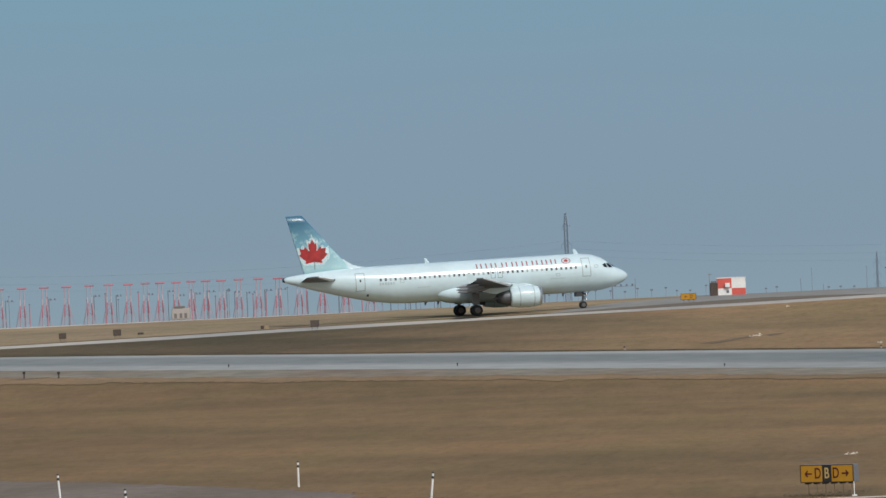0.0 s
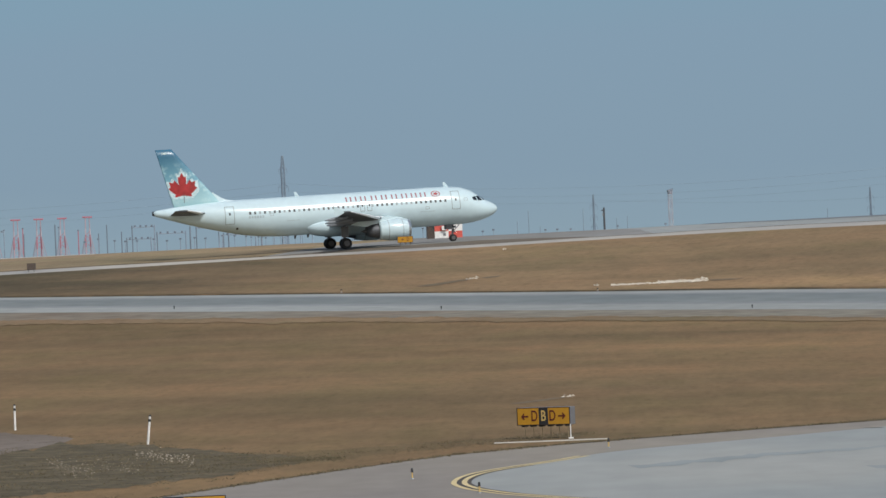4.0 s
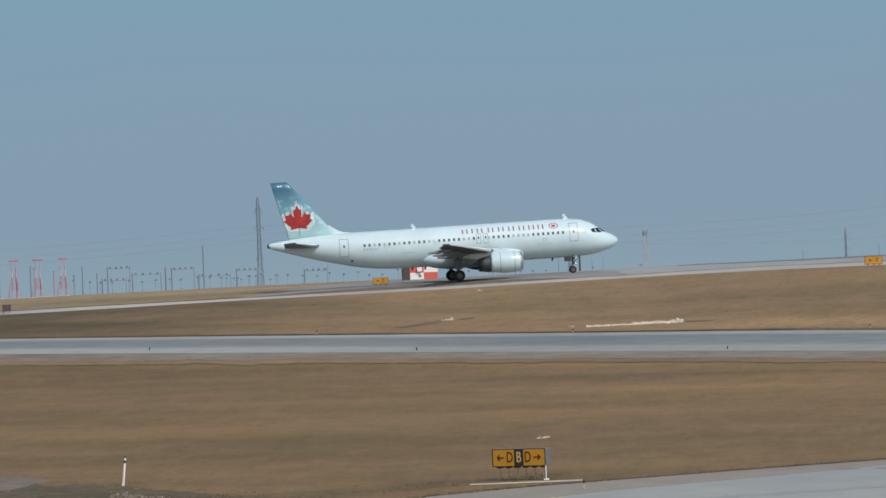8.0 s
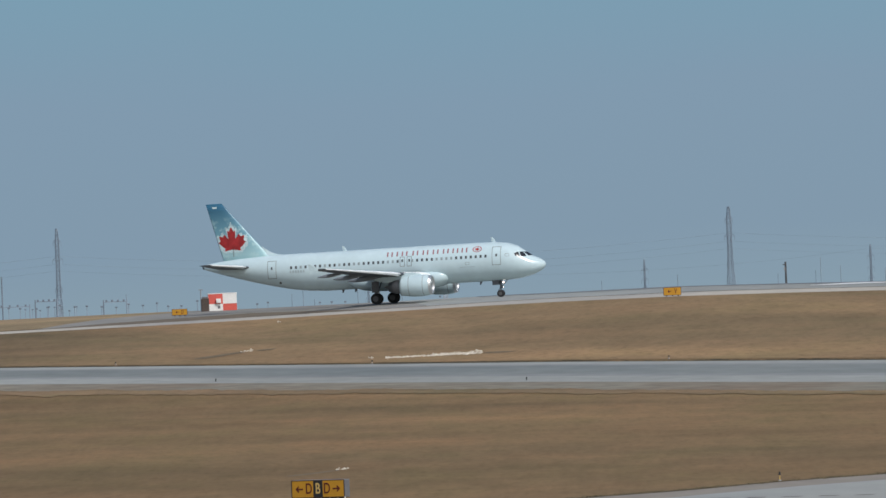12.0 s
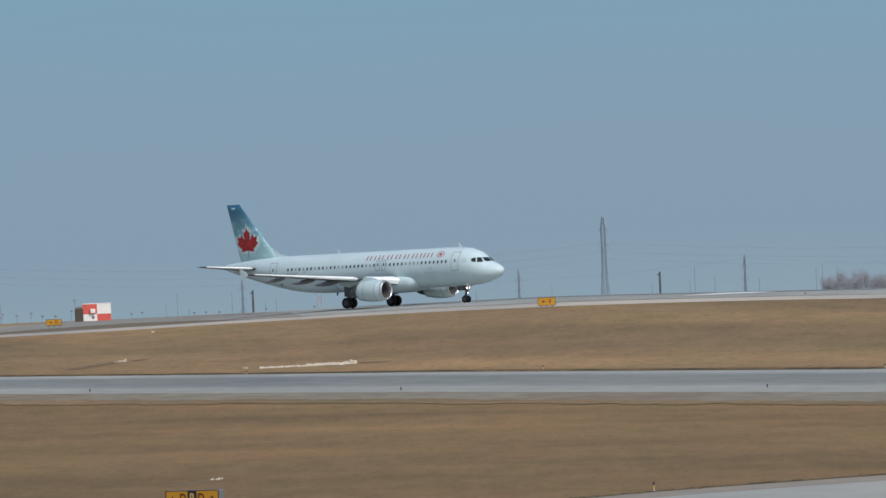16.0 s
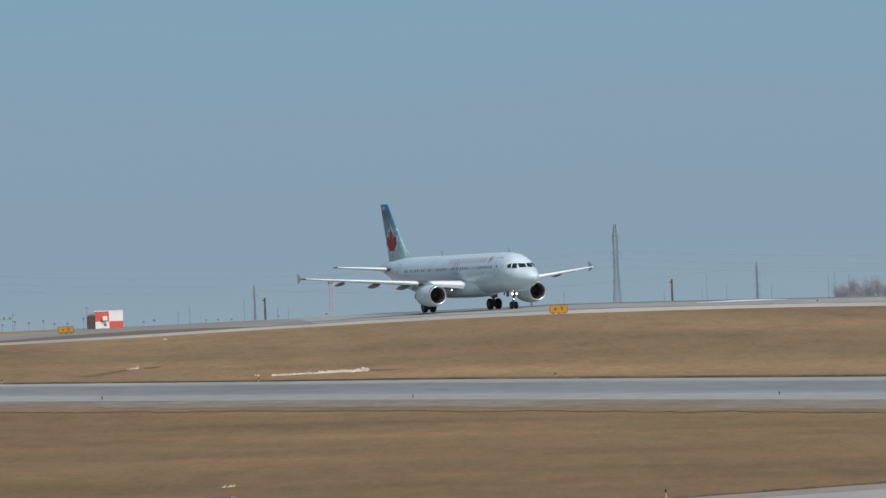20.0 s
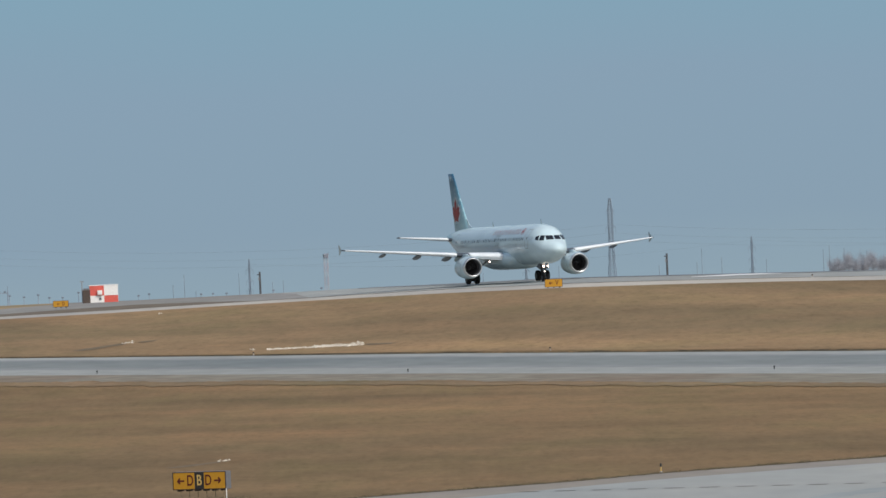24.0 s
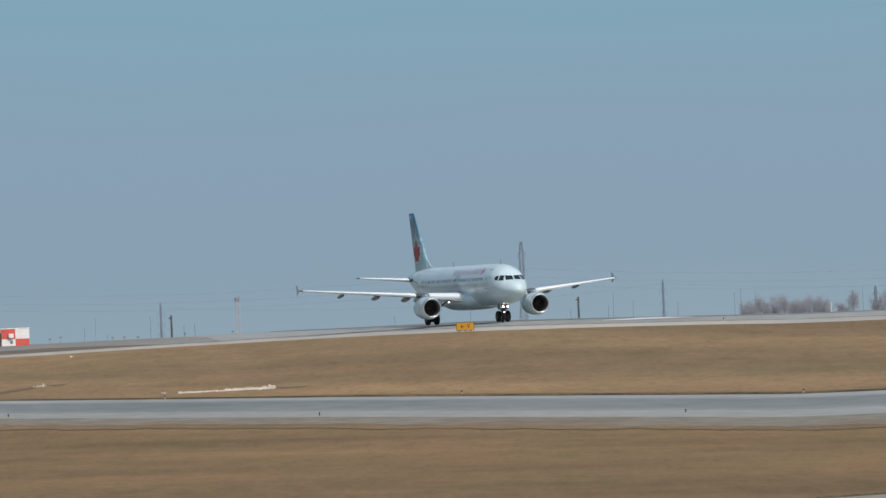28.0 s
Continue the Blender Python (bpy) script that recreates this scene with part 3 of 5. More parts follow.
def wheel(name, parent, x, y, z, r, w):
    """A tyre with its hub; the wheel turns about its own axle."""
    prof = [(-w / 2, r * 0.6), (-w / 2, r * 0.86), (-w * 0.36, r * 0.97), (0, r), (w * 0.36, r * 0.97), (w / 2, r * 0.86), (w / 2, r * 0.6)]
    rings = [[(q * math.cos(2 * math.pi * i / 28), a, q * math.sin(2 * math.pi * i / 28)) for i in range(28)] for a, q in prof]
    t = part(name, loft(rings, True), M_TYRE, parent, smooth=False)
    t.location = (x, y, z)
    bm = bmesh.new()
    rod(bm, (0, -w * 0.52, 0), (0, w * 0.52, 0), r * 0.52, seg=20)
    for i in range(6):
        a = i * math.pi / 3
        rod(bm, (r * 0.34 * math.cos(a), -w * 0.56, r * 0.34 * math.sin(a)), (r * 0.34 * math.cos(a), w * 0.56, r * 0.34 * math.sin(a)), r * 0.09, seg=6)
    part("hub", bm, M_HUB, t)
    return t


def lamp(parent, x, y, z, r, name, label):
    """A forward lamp deep in a dark round housing."""
    ring = lambda s, q: [(x + s, y + q * math.cos(2 * math.pi * i / 16), z + q * math.sin(2 * math.pi * i / 16)) for i in range(16)]
    h = part(name, loft([ring(-0.14, r * 0.6), ring(-0.1, r * 1.12), ring(0.12, r * 1.12), ring(0.12, r), ring(0.03, r)], True), M_STRUT, parent, "dark lamp housing")
    part("bulb", loft([ring(0.04, r * 0.97), ring(0.11, r * 0.8), ring(0.15, r * 0.35)], True), M_LAMP, h, label)


LEAF = [(0, 1.0), (0.11, 0.78), (0.2, 0.83), (0.17, 0.45), (0.36, 0.66), (0.42, 0.54), (0.62, 0.59), (0.55, 0.36), (0.66, 0.28), (0.36, 0.0), (0.4, -0.12), (0.05, -0.06)]
LEAF = LEAF + [(-x, y) for x, y in reversed(LEAF[1:])]


def inside(x, y, poly):
    hit = False
    for (x0, y0), (x1, y1) in zip(poly, poly[1:] + poly[:1]):
        if (y0 > y) != (y1 > y) and x < (x1 - x0) * (y - y0) / (y1 - y0) + x0:
            hit = not hit
    return hit


def fin_at(z):
    """Leading and trailing edge of the fin behind the nose at the height z."""
    k = (z - 5.6) / (11.72 - 5.6)
    return 30.0 + k * 5.15, 35.3 + k * 1.6


def fin_half(s, z):
    le, te = fin_at(z)
    c = max(0.0, min(1.0, (s - le) / (te - le)))
    return 5 * 0.10 * (te - le) * (0.2969 * math.sqrt(c) - 0.126 * c - 0.3516 * c * c + 0.2843 * c ** 3 - 0.1030 * c ** 4)


def fin_decal(side, s, z, scale, lean, out, n=64, shape=LEAF, ragged=0.0):
    bm, dice = bmesh.new(), random.Random(5)
    core = [(x * 1.07, 0.42 + (y - 0.42) * 1.08) for x, y in LEAF]
    d = 1.5 / n
    for i in range(n):
        for j in range(n):
            a, b = -0.75 + i * d, -0.2 + j * d
            if inside(a + d / 2, b + d / 2, shape) and (not ragged or inside(a + d / 2, b + d / 2, core) or dice.random() > ragged):
                q = []
                for p, h in ((a, b), (a + d, b), (a + d, b + d), (a, b + d)):
                    ss, zz = s - p * scale + h * scale * lean, z + h * scale
                    le, te = fin_at(zz)
                    if not le + 0.03 < ss < te - 0.03:
                        break
                    q.append((MAIN - ss, side * (fin_half(ss, zz) + out), zz))
                if len(q) == 4:
                    bm.faces.new([bm.verts.new(v) for v in q])
    return bm


def airliner():
    top = thing("airliner", "ice-white twin-engine airliner with red leaf on teal tail fin", "airplane")
    body = part("fuselage", fuselage_mesh(), M_PAINT, top, "ice-white glossy fuselage", smooth=True)
    # belly fairing
    rings = []
    at = [10.2, 10.5, 10.9, 11.5, 12.5, 15.0, 18.5, 19.8, 20.8, 21.5, 21.9]
    wide, tall, mid = [1.2, 1.62, 1.92, 2.12, 2.24, 2.28, 2.28, 2.1, 1.78, 1.4, 1.0], [0.4, 0.62, 0.8, 0.95, 1.04, 1.06, 1.06, 0.95, 0.72, 0.42, 0.1], [2.6, 2.55, 2.5, 2.45, 2.42, 2.4, 2.4, 2.45, 2.52, 2.62, 2.7]
    for i in range(30):
        s = 10.2 + 11.7 * i / 29
        w, h, zc = (float(np.interp(s, at, v)) for v in (wide, tall, mid))
        bow = lambda c: math.copysign(abs(c) ** 0.8, c)
        rings.append([(MAIN - s, w * bow(math.cos(a)), zc + h * bow(math.sin(a))) for a in [2 * math.pi * j / 32 for j in range(32)]])
    part("belly_fairing", loft(rings), M_PAINT, top, smooth=True)
    # cabin windows, doors and exits
    blinds = {7, 8, 9, 10, 15, 16, 19, 20, 26, 27, 30, 33, 36, 38}
    for side in (-1, 1):
        for i in range(41):
            s = 6.1 + 0.533 * i
            if any(abs(s - g) < 0.3 for g in (14.43, 15.2)):
                continue
            part("cabin_window", decal([(s - 0.115, 4.27, s + 0.115, 4.57)], side), M_BLIND if (i + (3 if side > 0 else 0)) in blinds else M_PANE, body)
        for nm, s0, z0, s1, z1 in (("door", 4.47, 3.42, 5.42, 5.37), ("door", 29.1, 3.36, 30.1, 5.25), ("exit", 14.17, 3.84, 14.69, 4.88), ("exit", 14.94, 3.84, 15.46, 4.88)):
            d = part(nm, decal([(s0 + 0.05, z0 + 0.05, s1 - 0.05, z1 - 0.05)], side, 0.008), M_PAINT, body, "ice-white door")
            part("outline", decal(outline(s0, z0, s1, z1, 0.055), side, 0.012), M_LINE, d)
            m = (s0 + s1) / 2
            part("door_pane", decal([(m - 0.09, 4.32, m + 0.09, 4.60)], side, 0.014), M_PANE, d)
        # cargo door line, registration bars, red title bars
        part("cargo_door_line", decal([(7.3, 3.37, 8.9, 3.41)], side), M_MARK, body)
        part("cargo_door_line", decal([(22.1, 3.36, 23.5, 3.40)], side), M_MARK, body)
        for i in range(6):
            part("registration_bar", decal([(25.95 + 0.29 * i, 3.86, 26.13 + 0.29 * i, 4.12)], side), M_MARK, body)
        for i, s in enumerate((8.44, 9.43, 10.48, 11.59, 12.7, 13.81, 14.99, 15.79, 16.59)):
            for x in ((0.0,) if s == 15.79 else (-0.24, 0.24)):
                part("title_bar", decal([(s + x - 0.075, 4.94, s + x + 0.075, 5.43)], side), M_FADED, body, "faded red title bar")
        part("drain_port", decal([(28.7, 2.76, 28.92, 2.98)], side), M_BLACK, body, "black drain port")
        for s0, z0 in ((7.9, 3.62), (3.6, 4.28), (24.9, 4.0)):
            part("service_panel", decal(outline(s0, z0, s0 + 0.42, z0 + 0.3, 0.03), side), M_LINE, body)
        part("fin_mark", fin_decal(side, 35.95, 11.15, 0.34, 0.0, 0.012, 8, [(-0.7, 0.2), (0.7, 0.2), (0.7, 0.75), (-0.7, 0.75)]), M_HALO, top, "small pale bar")
        # round badge behind the front door
        bm = bmesh.new()
        for i in range(24):
            a0, a1 = 2 * math.pi * i / 24, 2 * math.pi * (i + 1) / 24
            bm.faces.new([bm.verts.new(skin(7.05 + r * math.cos(a), 5.2 + 0.6 * r * math.sin(a), side)) for a, r in ((a0, 0.5), (a1, 0.5), (a1, 0.41), (a0, 0.41))])
        for i in range(10):
            a0, a1 = 2 * math.pi * i / 10, 2 * math.pi * (i + 1) / 10
            r0, r1 = (0.32, 0.17) if i % 2 else (0.17, 0.32)
            bm.faces.new([bm.verts.new(skin(7.05 + r * math.cos(a), 5.2 + 0.6 * r * math.sin(a), side)) for a, r in ((a0, r0), (a1, r1), (0, 0))])
        part("round_badge", bm, M_LOGO, body, "red round badge")
        # flight deck panes: two at the side, one in front
        for quad in (((1.82, 4.17), (2.36, 4.18), (2.56, 4.68), (2.24, 4.66)), ((2.47, 4.19), (2.93, 4.27), (3.06, 4.56), (2.67, 4.69))):
            bm = bmesh.new()
            at = lambda a, b: tuple((quad[0][i] * (1 - a) + quad[1][i] * a) * (1 - b) + (quad[3][i] * (1 - a) + quad[2][i] * a) * b for i in (0, 1))
            for f in range(3):
                for g in range(3):
                    bm.faces.new([bm.verts.new(skin(*at(a / 3, b / 3), side, 0.02)) for a, b in ((f, g), (f + 1, g), (f + 1, g + 1), (f, g + 1))])
            part("flight_deck_pane", bm, M_GLASS, body, "dark cockpit side glass")
        bm = bmesh.new()
        for f in range(4):
            for g in range(3):
                def at(a, b):
                    yy = 0.06 + (0.74 - 0.08 * b) * a
                    s = 1.42 + 0.26 * a * a + 0.56 * b
                    t, bo, w = hull(s)
                    zc, hh = (t + bo) / 2, (t - bo) / 2
                    return (MAIN - s + 0.02, side * yy, zc + hh * math.sqrt(max(0, 1 - (yy / w) ** 2)) + 0.015)
                bm.faces.new([bm.verts.new(at(*p)) for p in ((f / 4, g / 3), ((f + 1) / 4, g / 3), ((f + 1) / 4, (g + 1) / 3), (f / 4, (g + 1) / 3))])
        part("windscreen", bm, M_GLASS, body, "dark windscreen")
        # wing, slat, flaps, fairings
        nm = "wing"
        w = part(nm, wing_mesh(side), M_WING, top, "grey swept wing", smooth=True)
        part("slat", wing_mesh(side, 0.0, 0.16, 1.06, 2.05, 5.2, under=0.2), M_SLAT, w, "bright metal leading edge", smooth=True)
        part("slat", wing_mesh(side, 0.0, 0.16, 1.06, 6.4, 16.75, under=0.25), M_SLAT, w, "bright metal leading edge", smooth=True)
        for y, ln, rr in ((6.3, 3.4, 0.21), (9.2, 3.1, 0.19), (12.6, 2.6, 0.15)):
            le, ch, z, th = wing_at(y)
            s0 = le + ch * 0.55
            rings = []
            for i in range(9):
                k = i / 8
                e = math.sin(math.pi * min(0.97, 0.06 + 0.91 * k)) ** 0.7
                rings.append([(MAIN - s0 - ln * k, side * y + 0.7 * rr * e * math.cos(a), z - 0.2 - 0.24 * k + 1.3 * rr * e * math.sin(a)) for a in [2 * math.pi * j / 12 for j in range(12)]])
            part("flap_track_fairing", loft(rings), M_FAIRING, w, smooth=True)
        le, ch, z, th = wing_at(16.9)
        rings = []
        for h, a, c in ((-0.48, 1.45, 0.3), (-0.12, 0.75, 0.95), (0.12, 0.75, 1.0), (0.58, 1.5, 0.35)):
            rings.append([(MAIN - le - a, side * 16.93, z + h), (MAIN - le - a - c * 0.4, side * 16.95, z + h), (MAIN - le - a - c, side * 16.93, z + h), (MAIN - le - a - c * 0.4, side * 16.91, z + h)])
        part("wingtip_fence", loft(rings), M_PAINT, w)
        # engine
        cy, cz = side * 5.75, 1.74
        cowl = [(11.12, 0.97), (11.35, 1.04), (11.8, 1.115), (12.5, 1.16), (13.4, 1.13), (14.3, 1.0), (14.55, 0.96), (14.5, 0.91)]
        e = part("engine", surface_of_revolution(cowl, (cy, cz)), M_PAINT, top, "ice-white engine nacelle", smooth=True)
        part("intake_lip", surface_of_revolution([(11.6, 0.805), (11.25, 0.83), (11.09, 0.90), (11.13, 0.975), (11.4, 1.057)], (cy, cz)), M_LIP, e, "polished metal intake lip", smooth=True)
        part("intake_duct", surface_of_revolution([(11.55, 0.808), (12.2, 0.81), (12.7, 0.82)], (cy, cz)), M_DUCT, e, smooth=True)
        bm = bmesh.new()
        for i in range(28):
            a = 2 * math.pi * i / 28
            b = a + 0.17
            q = [(12.30, 0.22, a), (12.42, 0.81, a + 0.05), (12.55, 0.81, b + 0.06), (12.5, 0.22, b)]
            bm.faces.new([bm.verts.new((MAIN - s, cy + r * math.cos(t), cz + r * math.sin(t))) for s, r, t in q])
        part("fan", bm, M_FAN, e)
        part("fan_disc", loft([[(MAIN - 12.62, cy + r * math.cos(2 * math.pi * i / 24), cz + r * math.sin(2 * math.pi * i / 24)) for i in range(24)] for r in (0.82, 0.02)]), M_FAN, e)
        part("spinner", surface_of_revolution([(12.0, 0.005), (12.08, 0.08), (12.22, 0.15), (12.45, 0.22)], (cy, cz), 16), M_FAN, e, smooth=True)
        for s0 in (11.98, 13.52):
            r0, r1 = (float(np.interp(q, [c[0] for c in cowl[:6]], [c[1] for c in cowl[:6]])) for q in (s0, s0 + 0.05))
            part("cowl_seam", surface_of_revolution([(s0, r0 + 0.006), (s0 + 0.05, r1 + 0.006)], (cy, cz)), M_LINE, e, "thin grey cowl seam", smooth=True)
        part("strake", loft([[(MAIN - 11.9 - k, cy - side * (0.76 + q), cz + 0.86 + q), (MAIN - 11.9 - k, cy - side * (0.79 + q), cz + 0.83 + q), (MAIN - 12.0 - k, cy - side * (0.78 + q), cz + 0.85 + q)] for k, q in ((0.0, 0.0), (0.35, 0.22), (0.8, 0.26), (0.95, 0.0))]), M_PAINT, e)
        part("core_nozzle", surface_of_revolution([(13.2, 0.88), (14.4, 0.82), (15.2, 0.70), (15.85, 0.50), (15.8, 0.46), (15.0, 0.4)], (cy, cz)), M_METAL, e, "dark bare metal nozzle", smooth=True)
        part("tail_cone", surface_of_revolution([(15.0, 0.36), (15.7, 0.3), (16.4, 0.03)], (cy, cz), 20), M_METAL, e, smooth=True)
        rings = []
        for s, z0, z1, hw in ((12.3, 2.85, 2.95, 0.05), (13.2, 2.6, 3.16, 0.17), (14.6, 2.35, 3.12, 0.2), (16.0, 2.2, 2.9, 0.16), (17.4, 2.5, 2.75, 0.04)):
            rings.append([(MAIN - s, cy - hw, z0), (MAIN - s, cy + hw, z0), (MAIN - s, cy + hw * 0.7, z1), (MAIN - s, cy - hw * 0.7, z1)])
        part("pylon", loft(rings), M_PAINT, e)
        # tailplane
        rings = []
        for i in range(7):
            k = i / 6
            y = 0.5 + 5.72 * k
            le, ch, z = 31.7 + 3.3 * k, 4.1 - 2.7 * k, 4.66 + 0.52 * k
            rings.append([(MAIN - le - a, side * y, z + b) for a, b in section(ch, 0.11)])
        tp = part("tailplane", loft(rings), M_WING, top, "grey tailplane", smooth=True)
        edge = [[(MAIN - (31.7 + 3.3 * k) - min(a, 0.13 * (4.1 - 2.7 * k)) + 0.01, side * (0.5 + 5.72 * k), 4.66 + 0.52 * k + b * 1.06) for a, b in section(4.1 - 2.7 * k, 0.11)] for k in (0.2, 0.4, 0.6, 0.8, 0.995)]
        part("leading_edge", loft(edge), M_SLAT, tp, "bright metal leading edge", smooth=True)
        # main gear
        g = part("main_gear", rod(rod(rod(bmesh.new(), (0, side * 3.8, 0.62), (-0.05, side * 3.75, 2.6), 0.13, 0.16, 12), (0, side * 3.3, 0.6), (0, side * 4.3, 0.6), 0.09), (0.05, side * 3.78, 1.1), (0.2, side * 2.3, 2.3), 0.07), M_STRUT, top, "grey steel main gear leg")
        part("brake_pack", rod(bmesh.new(), (0, side * 3.5, 0.585), (0, side * 4.09, 0.585), 0.3, seg=16), M_DARKGEAR, g, "dark brake pack")
        part("torque_link", loft([[(-0.34 * q - 0.02, side * 3.72, z), (-0.34 * q + 0.06, side * 3.72, z), (-0.34 * q + 0.06, side * 3.88, z), (-0.34 * q - 0.02, side * 3.88, z)] for z, q in ((0.7, 0.3), (1.0, 1.0), (1.4, 0.25))]), M_STRUT, g)
        part("gear_door", box(bmesh.new(), -0.45, side * 4.05 - 0.02, 1.25, 0.35, side * 4.05 + 0.02, 2.4, 0.015), M_STRUT, g)
        for dy in (-0.465, 0.465):
            WHEELS.append((wheel("main_wheel", top, 0, side * 3.795 + dy, 0.585, 0.585, 0.42), 0.585))
        # wing root landing light
        lamp(w, MAIN - 12.55, side * 3.55, 2.25, 0.075, "landing_light", "lit landing light")
        # fin decals
        wide = [(x * 1.3, 0.42 + (y - 0.42) * 1.38) for x, y in LEAF]
        part("leaf_halo", fin_decal(side, 34.15, 6.86, 2.34, 0.04, 0.008, shape=wide, ragged=0.3), M_HALO, top, "frosted white outline")
        part("leaf_emblem", fin_decal(side, 34.15, 6.86, 2.34, 0.04, 0.016), M_LOGO, top, "plain red leaf shape")
        bm = bmesh.new()
        for i in range(5):
            z0, z1 = 5.95 + 0.18 * i, 5.95 + 0.18 * (i + 1)
            bm.faces.new([bm.verts.new((MAIN - s, side * (fin_half(s, z) + 0.016), z)) for s, z in ((34.06, z0), (34.14, z0), (34.14, z1), (34.06, z1))])
        part("leaf_stem", bm, M_LINE, top)
    # fin with its rudder
    rings = []
    for i in range(9):
        z = 5.3 + (11.72 - 5.3) * i / 8
        le, te = fin_at(z)
        up = [(0.5 - 0.5 * math.cos(math.pi * j / 10)) for j in range(11)]
        rings.append([(MAIN - le - c * (te - le), fin_half(le + c * (te - le), z), z) for c in up] + [(MAIN - le - c * (te - le), -fin_half(le + c * (te - le), z), z) for c in reversed(up[1:-1])])
    part("fin", loft(rings), M_FIN, top, "frosted teal tail fin", smooth=True)
    rings = []
    for s, z, hw in ((28.7, 5.9, 0.04), (29.4, 6.0, 0.08), (30.0, 6.22, 0.1), (30.5, 6.55, 0.1), (31.0, 6.92, 0.06)):
        rings.append([(MAIN - s, -hw * 1.6, 5.6), (MAIN - s, hw * 1.6, 5.6), (MAIN - s, 0.02, z), (MAIN - s, -0.02, z)])
    part("dorsal_fillet", loft(rings), M_PAINT, top)
    part("tail_outlet", surface_of_revolution([(37.2, 0.30), (37.62, 0.2), (37.66, 0.02)], (0, 5.0), 16), M_BLACK, top, "black exhaust outlet", smooth=True)
    # aerials
    for s, h in ((5.5, 0.5), (21.8, 0.5)):
        part("aerial", loft([[(MAIN - s + 0.25, 0, 5.84), (MAIN - s, 0.03, 5.84), (MAIN - s - 0.25, 0, 5.84), (MAIN - s, -0.03, 5.84)],
                             [(MAIN - s - 0.12, 0, 5.88 + h), (MAIN - s - 0.22, 0.015, 5.88 + h), (MAIN - s - 0.36, 0, 5.88 + h), (MAIN - s - 0.22, -0.015, 5.88 + h)]]), M_PAINT, top)
    for s in (7.1, 12.4, 20.8, 22.2):
        part("aerial", loft([[(MAIN - s - 0.2, -0.02, 1.42), (MAIN - s - 0.08, -0.02, 1.42), (MAIN - s - 0.08, 0.02, 1.42), (MAIN - s - 0.2, 0.02, 1.42)], [(MAIN - s - 0.22, -0.03, 1.8), (MAIN - s + 0.1, -0.03, 1.8), (MAIN - s + 0.1, 0.03, 1.8), (MAIN - s - 0.22, 0.03, 1.8)]]), M_STRUT, top)
    # nose gear
    x = MAIN - 5.07
    g = part("nose_gear", rod(rod(rod(bmesh.new(), (x, 0, 0.4), (x + 0.08, 0, 1.95), 0.075, 0.09, 10), (x, -0.32, 0.38), (x, 0.32, 0.38), 0.06), (x + 0.02, 0, 1.0), (x + 0.9, 0, 1.9), 0.04), M_STRUT, top, "grey steel nose gear leg")
    part("steering_collar", rod(bmesh.new(), (x + 0.04, 0, 0.98), (x + 0.06, 0, 1.34), 0.15, 0.13, 14), M_STRUT, g)
    part("torque_link", loft([[(x - 0.3 * q, -0.07, z), (x - 0.3 * q + 0.07, -0.07, z), (x - 0.3 * q + 0.07, 0.07, z), (x - 0.3 * q, 0.07, z)] for z, q in ((0.42, 0.2), (0.7, 1.0), (1.0, 0.2))]), M_STRUT, g)
    for y in (-0.42, 0.42):
        part("gear_door", box(bmesh.new(), x - 0.8, y - 0.015, 1.3, x - 0.1, y + 0.015, 1.85, 0.01), M_STRUT, g)
    for y, z, r in ((-0.22, 1.55, 0.11), (0.24, 1.55, 0.1), (-0.12, 1.02, 0.06)):
        lamp(g, x + 0.2, y, z, r, "taxi_light", "lit taxi light")
    for y in (-0.25, 0.25):
        WHEELS.append((wheel("nose_wheel", top, x, y, 0.38, 0.38, 0.22), 0.38))
    return top


WHEELS = []
PLANE = airliner()
# seconds, place of the main wheels, heading in degrees
TRACK = [(0, -64.02, 838.5, 17.9), (1, -59.81, 839.4, 17.55), (2, -55.72, 840.3, 17.2), (3, -51.77, 841.2, 16.65),
         (5.5, -42.13, 843.1, 14.75), (6.5, -38.28, 843.8, 13), (7.5, -34.6, 844.4, 10), (8.5, -30.98, 844.7, 6.4),
         (9.5, -27.42, 844.6, 1.3), (10.5, -23.86, 844.3, -4.9), (11.5, -20.42, 843.6, -9.8), (12.5, -17.1, 842.6, -15.1),
         (13.5, -13.97, 841.5, -21), (15.5, -8.09, 838.9, -34.3), (16.5, -5.5, 837.3, -41.5), (17.5, -3.22, 835.1, -48.8),
         (18.5, -1.15, 832.7, -56), (19.5, 0.64, 830.2, -62.3), (20.5, 2.24, 827.7, -67), (21.5, 3.64, 825.2, -70.1),
         (22.5, 4.95, 822.8, -71.6), (24.5, 7.33, 818.2, -73.1), (26, 9.13, 814.5, -73.4), (27, 10.4, 811.5, -73.5),
         (28, 11.62, 808.2, -73.6)]


def airliner_pose(x, y, h):
    """The airliner standing on the ground with its wheels."""
    a = radians(h)
    zm, zn = height(x, y) + 0.05, height(x + 12.64 * math.cos(a), y + 12.64 * math.sin(a)) + 0.05
    return pose(x, y, zm, 0, -math.degrees(math.atan2(zn - zm, 12.64)), h)


